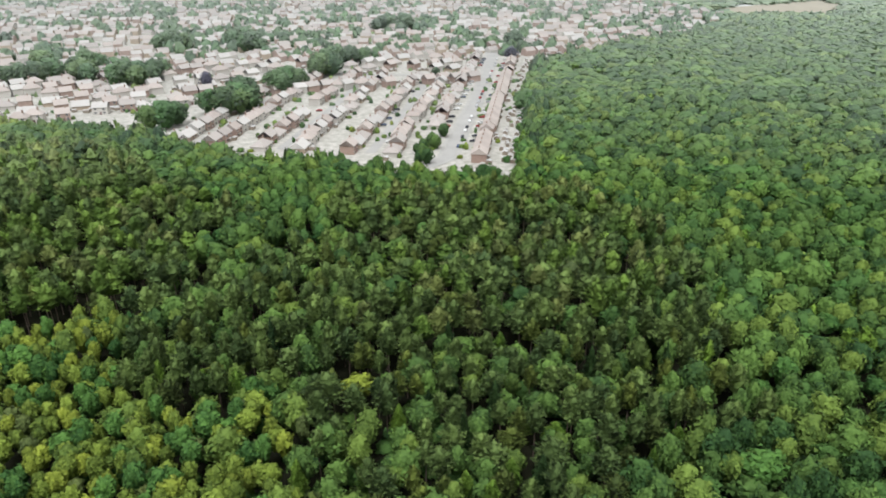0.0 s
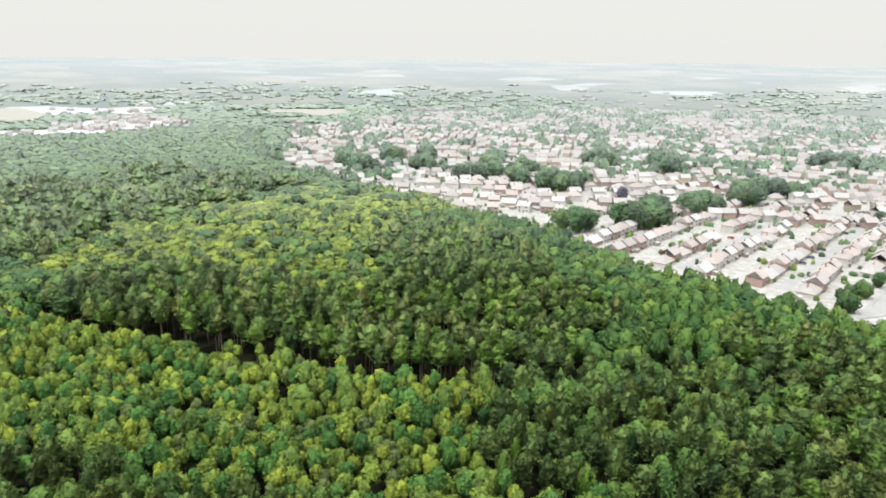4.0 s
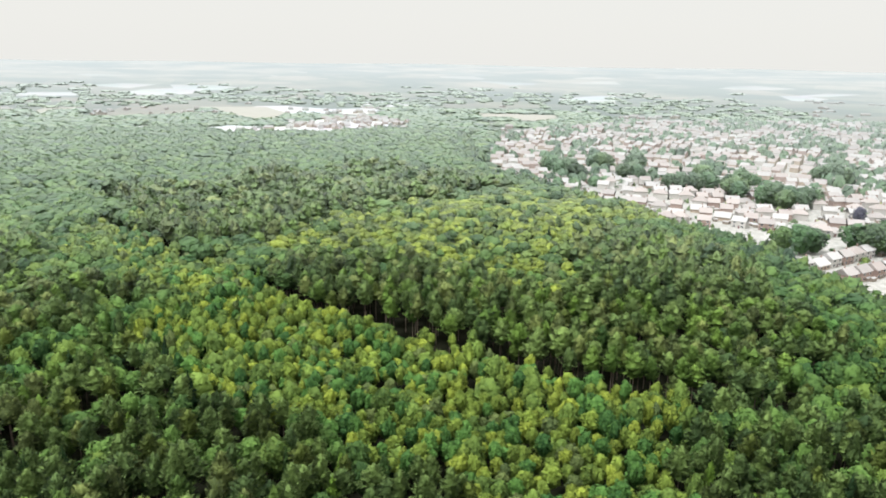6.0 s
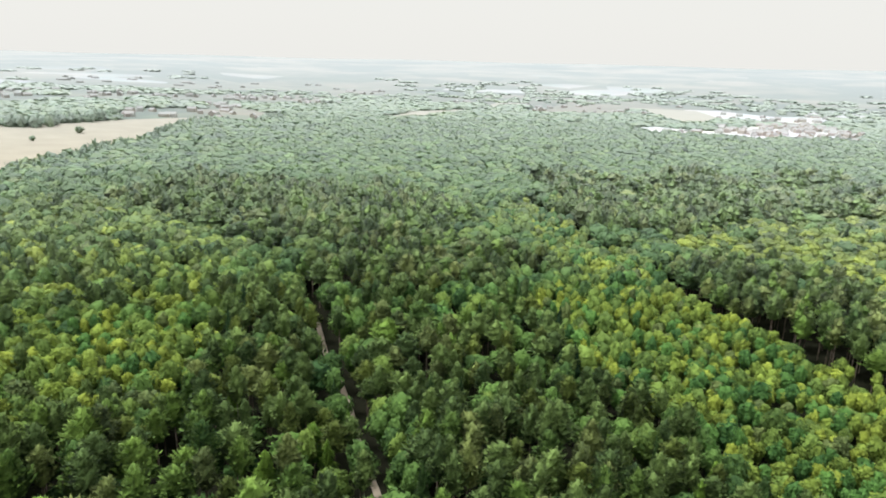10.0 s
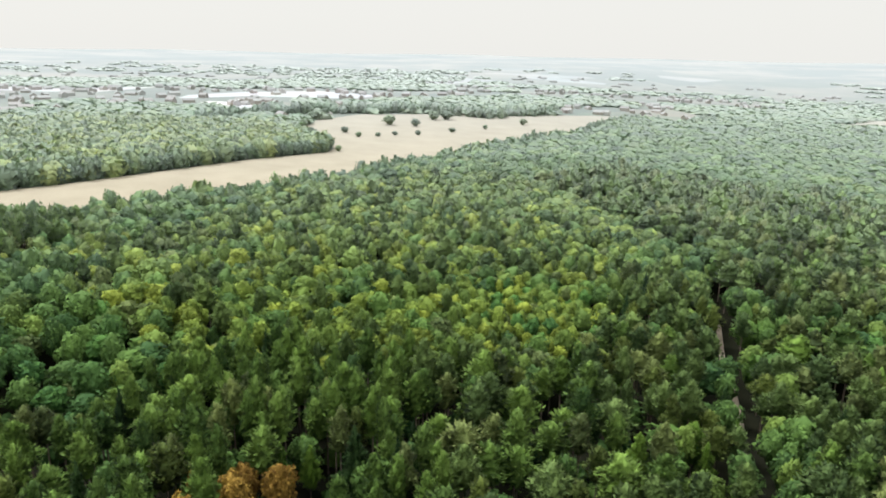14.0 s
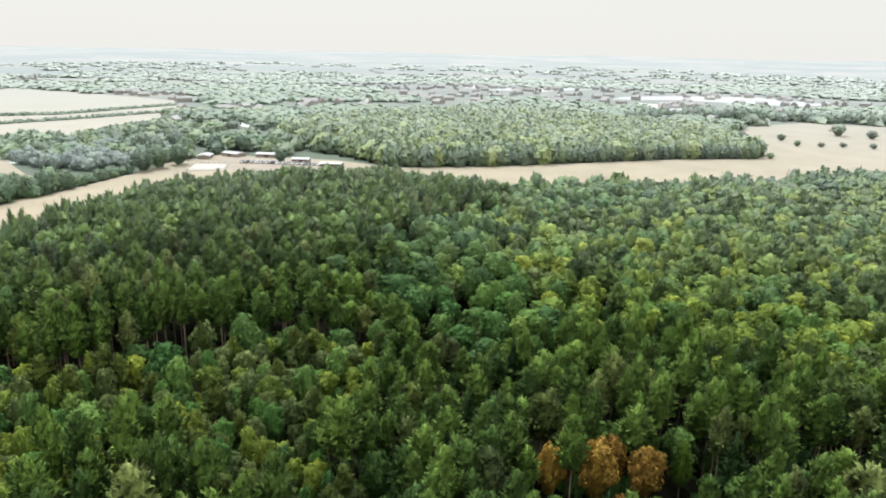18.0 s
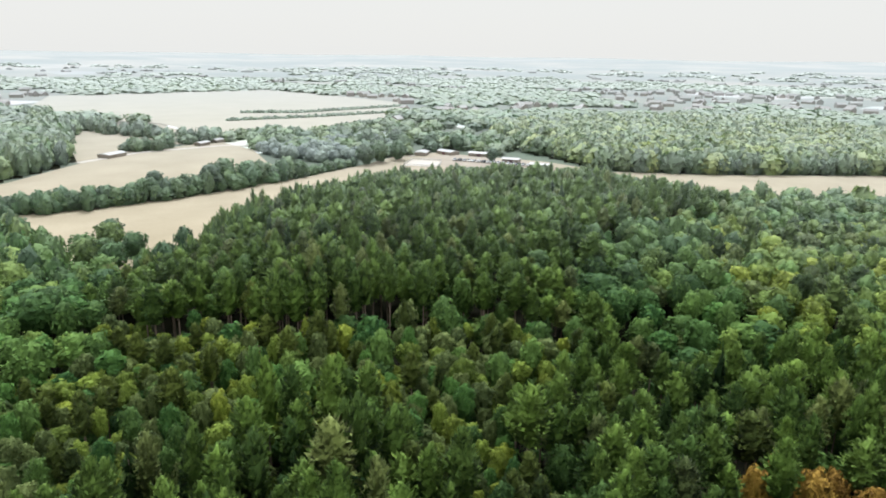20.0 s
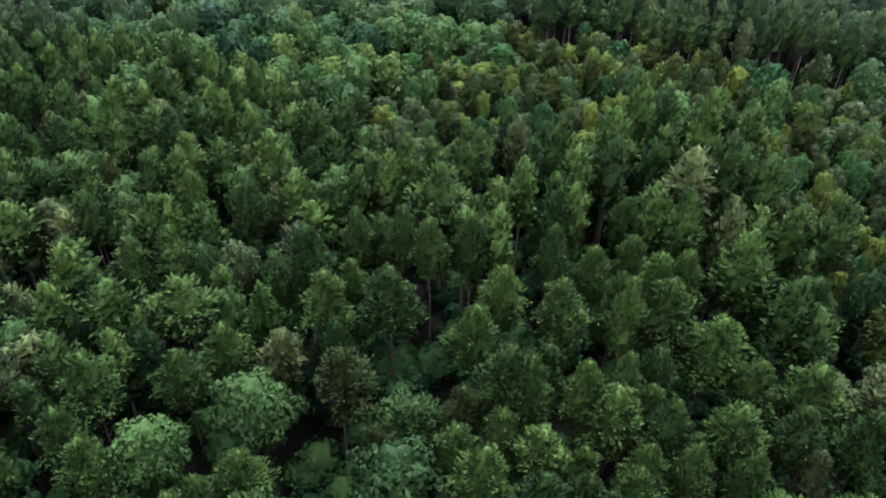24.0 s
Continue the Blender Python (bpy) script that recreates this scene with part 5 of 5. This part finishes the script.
lay_out_town()
for i, (x, y) in enumerate(TOWN_TREES):
    small = (x, y) in ((250, 295), (270, 311), (228, 276), (383, 452), (553, 491))
    for k in range(0 if small else 2):
        plant("oak", (1, 1, 0, 3)[(i + k) % 4], x + 10 * math.cos(i + 2.6 * k), y + 10 * math.sin(i + 2.6 * k), 15 + (i + k) % 4, 7.5 + (i + 2 * k) % 3, i * 0.7 + k, (i + k) % 5, "large dark green tree among the houses", "trees of the town", 0.30)
    plant("oak", (1, 3, 0, 1)[i % 4], x, y, 9 if small else 18 + i % 4, 4.0 if small else 10.0 + i % 4, i * 1.3, i % 5, "large dark green tree among the houses", "trees of the town", 0.30)
row_of_trees("garden_hedge", "dark clipped hedge by the street's end", [street(2, 14), street(26, 16), street(48, 14)], 4, 5, 2.4, [("oak", 1), ("oak", 0)], 0.8, 2)
row_of_trees("garden_hedge", "line of garden trees behind the terrace", [street(20, -38), street(120, -40), street(300, -42)], 7, 4, 2.0, [("oak", 1), ("young", 2)], 2.5)

roofs = Block(WALLS + TILES)
for x, y, turn, w, d, eave in far_roofs:
    roofs.add(x, y, turn, w, d, eave, eave + 2.6, int(rng.integers(0, 3)), 3 + int(rng.integers(0, 3)))
roofs.done("distant_houses", "tiny pale houses scattered over far country", "houses")


# ---- cars, sheds and fences ----
def car_meshes():
    bm = bmesh.new()
    side = [(-2.1, 0.35), (2.1, 0.35), (2.12, 0.75), (1.95, 0.92), (1.0, 1.0), (0.45, 1.42), (-1.1, 1.45), (-1.75, 1.05), (-2.12, 0.95)]
    rows = [[bm.verts.new((x, y, z)) for x, z in side] for y in (-0.86, 0.86)]
    for i in range(len(side)):
        j = (i + 1) % len(side)
        bm.faces.new((rows[0][i], rows[0][j], rows[1][j], rows[1][i]))
    bm.faces.new(rows[0][::-1])
    bm.faces.new(rows[1])
    bmesh.ops.recalc_face_normals(bm, faces=bm.faces[:])
    for v in bm.verts:
        if v.co.z > 1.1:
            v.co.y *= 0.82
    glass = bmesh.new()
    for y in (-0.8, 0.8):
        box(glass, -1.35, y - 0.03, 1.02, 0.6, y + 0.03, 1.32)
    wheel = bmesh.new()
    bmesh.ops.create_cone(wheel, cap_ends=True, segments=12, radius1=0.33, radius2=0.33, depth=0.2, matrix=Matrix.Rotation(math.pi / 2, 4, "X"))
    screen = bmesh.new()
    v = [screen.verts.new(p) for p in ((1.0, -0.7, 1.03), (1.0, 0.7, 1.03), (0.5, 0.62, 1.42), (0.5, -0.62, 1.42), (0.96, -0.7, 1.0), (0.96, 0.7, 1.0), (0.46, 0.62, 1.38), (0.46, -0.62, 1.38))]
    for f in ((0, 1, 2, 3), (7, 6, 5, 4), (0, 4, 5, 1), (1, 5, 6, 2), (2, 6, 7, 3), (3, 7, 4, 0)):
        screen.faces.new([v[i] for i in f])
    made = []
    for name, bm_, mat in (("body", bm, CARS[0]), ("side_windows", glass, GLASS), ("wheel", wheel, TYRE), ("windscreen", screen, GLASS)):
        me = bpy.data.meshes.new(name)
        bm_.to_mesh(me)
        bm_.free()
        me.materials.append(mat)
        made.append(me)
    return made


CAR_PARTS = car_meshes()
CAR_BODY = []
for m in CARS:
    me = CAR_PARTS[0].copy()
    me.materials[0] = m
    CAR_BODY.append(me)
CAR_NAMES = ("silver", "white", "black", "red", "blue")


def car(x, y, turn, paint, where):
    root = new("car")
    root.matrix_basis = pose(x, y, float(ground_z(x, y)) + 0.42, 0, 0, math.degrees(turn))
    new("body", CAR_BODY[paint]).parent = root
    new("side_windows", CAR_PARTS[1]).parent = root
    new("windscreen", CAR_PARTS[3]).parent = root
    for wx in (-1.3, 1.3):
        for wy in (-0.78, 0.78):
            wheel = new("wheel", CAR_PARTS[2])
            wheel.parent = root
            wheel.location = (wx, wy, 0.33)
    tagged(root, f"{CAR_NAMES[paint]} car parked {where}", "car", "parked cars")


for i, a in enumerate(np.arange(20, 320, 11.5)):
    if rng.random() < 0.8:
        car(*street(a + rng.uniform(-2, 2), -3.2), math.atan2(U[1], U[0]), int(rng.integers(0, 5)), "at the kerb of the street")
    if rng.random() < 0.6:
        car(*street(a + rng.uniform(-2, 2), -10.5), math.atan2(N[1], N[0]), int(rng.integers(0, 5)), "on a drive before a house")
    if rng.random() < 0.5 and a > 45:
        car(*street(a + rng.uniform(-2, 2), 9.5), math.atan2(N[1], N[0]), int(rng.integers(0, 5)), "on a drive before a house")
for b in (44, 96, 148):
    for a in np.arange(20, 225, 14):
        if rng.random() < 0.6:
            car(*street(a + rng.uniform(-3, 3), b + 6 * rng.choice([-1, 1])), math.atan2(N[1], N[0]) + rng.normal(0, 0.1), int(rng.integers(0, 5)), "on a drive before a house")
for i in range(17):
    k = i / 16
    car(-346 - 12 * k, -233 + 46 * k, 0.25 + rng.normal(0, 0.05), int(rng.choice([0, 1, 2, 0, 4])), "in a row in the gravel yard")


def shed(x, y, turn, w, d, eave, top, label):
    root = new("shed")
    root.matrix_basis = pose(x, y, float(ground_z(x, y)) + 0.2, 0, 0, math.degrees(turn))
    bm = bmesh.new()
    box(bm, -w / 2, -d / 2, -0.5, w / 2, d / 2, eave)
    part("wall", bm, FENCE, root)
    bm = bmesh.new()
    o = 0.4
    lo = [bm.verts.new(p) for p in ((-w / 2 - o, -d / 2 - o, eave), (w / 2 + o, -d / 2 - o, eave), (w / 2 + o, d / 2 + o, eave), (-w / 2 - o, d / 2 + o, eave), (-w / 2 - o, 0, top), (w / 2 + o, 0, top))]
    for f in ((0, 1, 5, 4), (2, 3, 4, 5), (1, 2, 5), (3, 0, 4), (3, 2, 1, 0)):
        bm.faces.new([lo[i] for i in f])
    part("roof", bm, SHEET, root)
    bm = bmesh.new()
    box(bm, -1.2, -d / 2 - 0.06, -0.2, 1.2, -d / 2 + 0.02, eave - 0.4)
    part("door", bm, DOORS, root)
    tagged(root, label, "shed", "farm and yard sheds")


for x, y, turn, w, d in ((-358, -182, 1.83, 12, 7), (-364, -205, 1.83, 10, 5), (-372, -232, 1.83, 13, 6), (-366, -252, 1.4, 12, 8), (-352, -262, 0.4, 10, 7), (-225, -392, 0.3, 14, 8),
                         (-290, -396, 0.2, 9, 5), (-309, -402, 0.2, 13, 5), (-339, -322, 0.6, 9, 7), (-333, -292, 0.5, 10, 6), (-380, -300, 0.8, 14, 9), (-396, -268, 0.9, 12, 8),
                         (-410, -290, 0.2, 12, 7)):
    shed(x, y, turn, w, d, 2.0, 2.8, "low farm shed with a pale sheet roof")


def fence(line, label):
    root = new("fence")
    x0, y0 = line[0]
    root.matrix_basis = pose(x0, y0, float(ground_z(x0, y0)))
    pts = legs(line, 3.0)
    for x, y in pts:
        bm = bmesh.new()
        box(bm, x - x0 - 0.08, y - y0 - 0.08, -0.3, x - x0 + 0.08, y - y0 + 0.08, 1.3 + float(ground_z(x, y)) - float(ground_z(x0, y0)))
        part("post", bm, PAINT, root)
    for h in (0.6, 1.15):
        for (ax, ay), (bx, by) in zip(pts, pts[1:]):
            za, zb = (float(ground_z(px, py)) - float(ground_z(x0, y0)) + 0.2 + h for px, py in ((ax, ay), (bx, by)))
            bm = bmesh.new()
            bm.faces.new([bm.verts.new(p) for p in ((ax - x0, ay - y0, za - 0.08), (bx - x0, by - y0, zb - 0.08), (bx - x0, by - y0, zb + 0.08), (ax - x0, ay - y0, za + 0.08))])
            bmesh.ops.solidify(bm, geom=bm.faces[:], thickness=0.05)
            part("rail", bm, PAINT, root)
    tagged(root, label, "fence")


fence([(-311, -244), (-320, -226), (-338, -237), (-332, -254), (-311, -244)], "white rail fence round the riding arena")
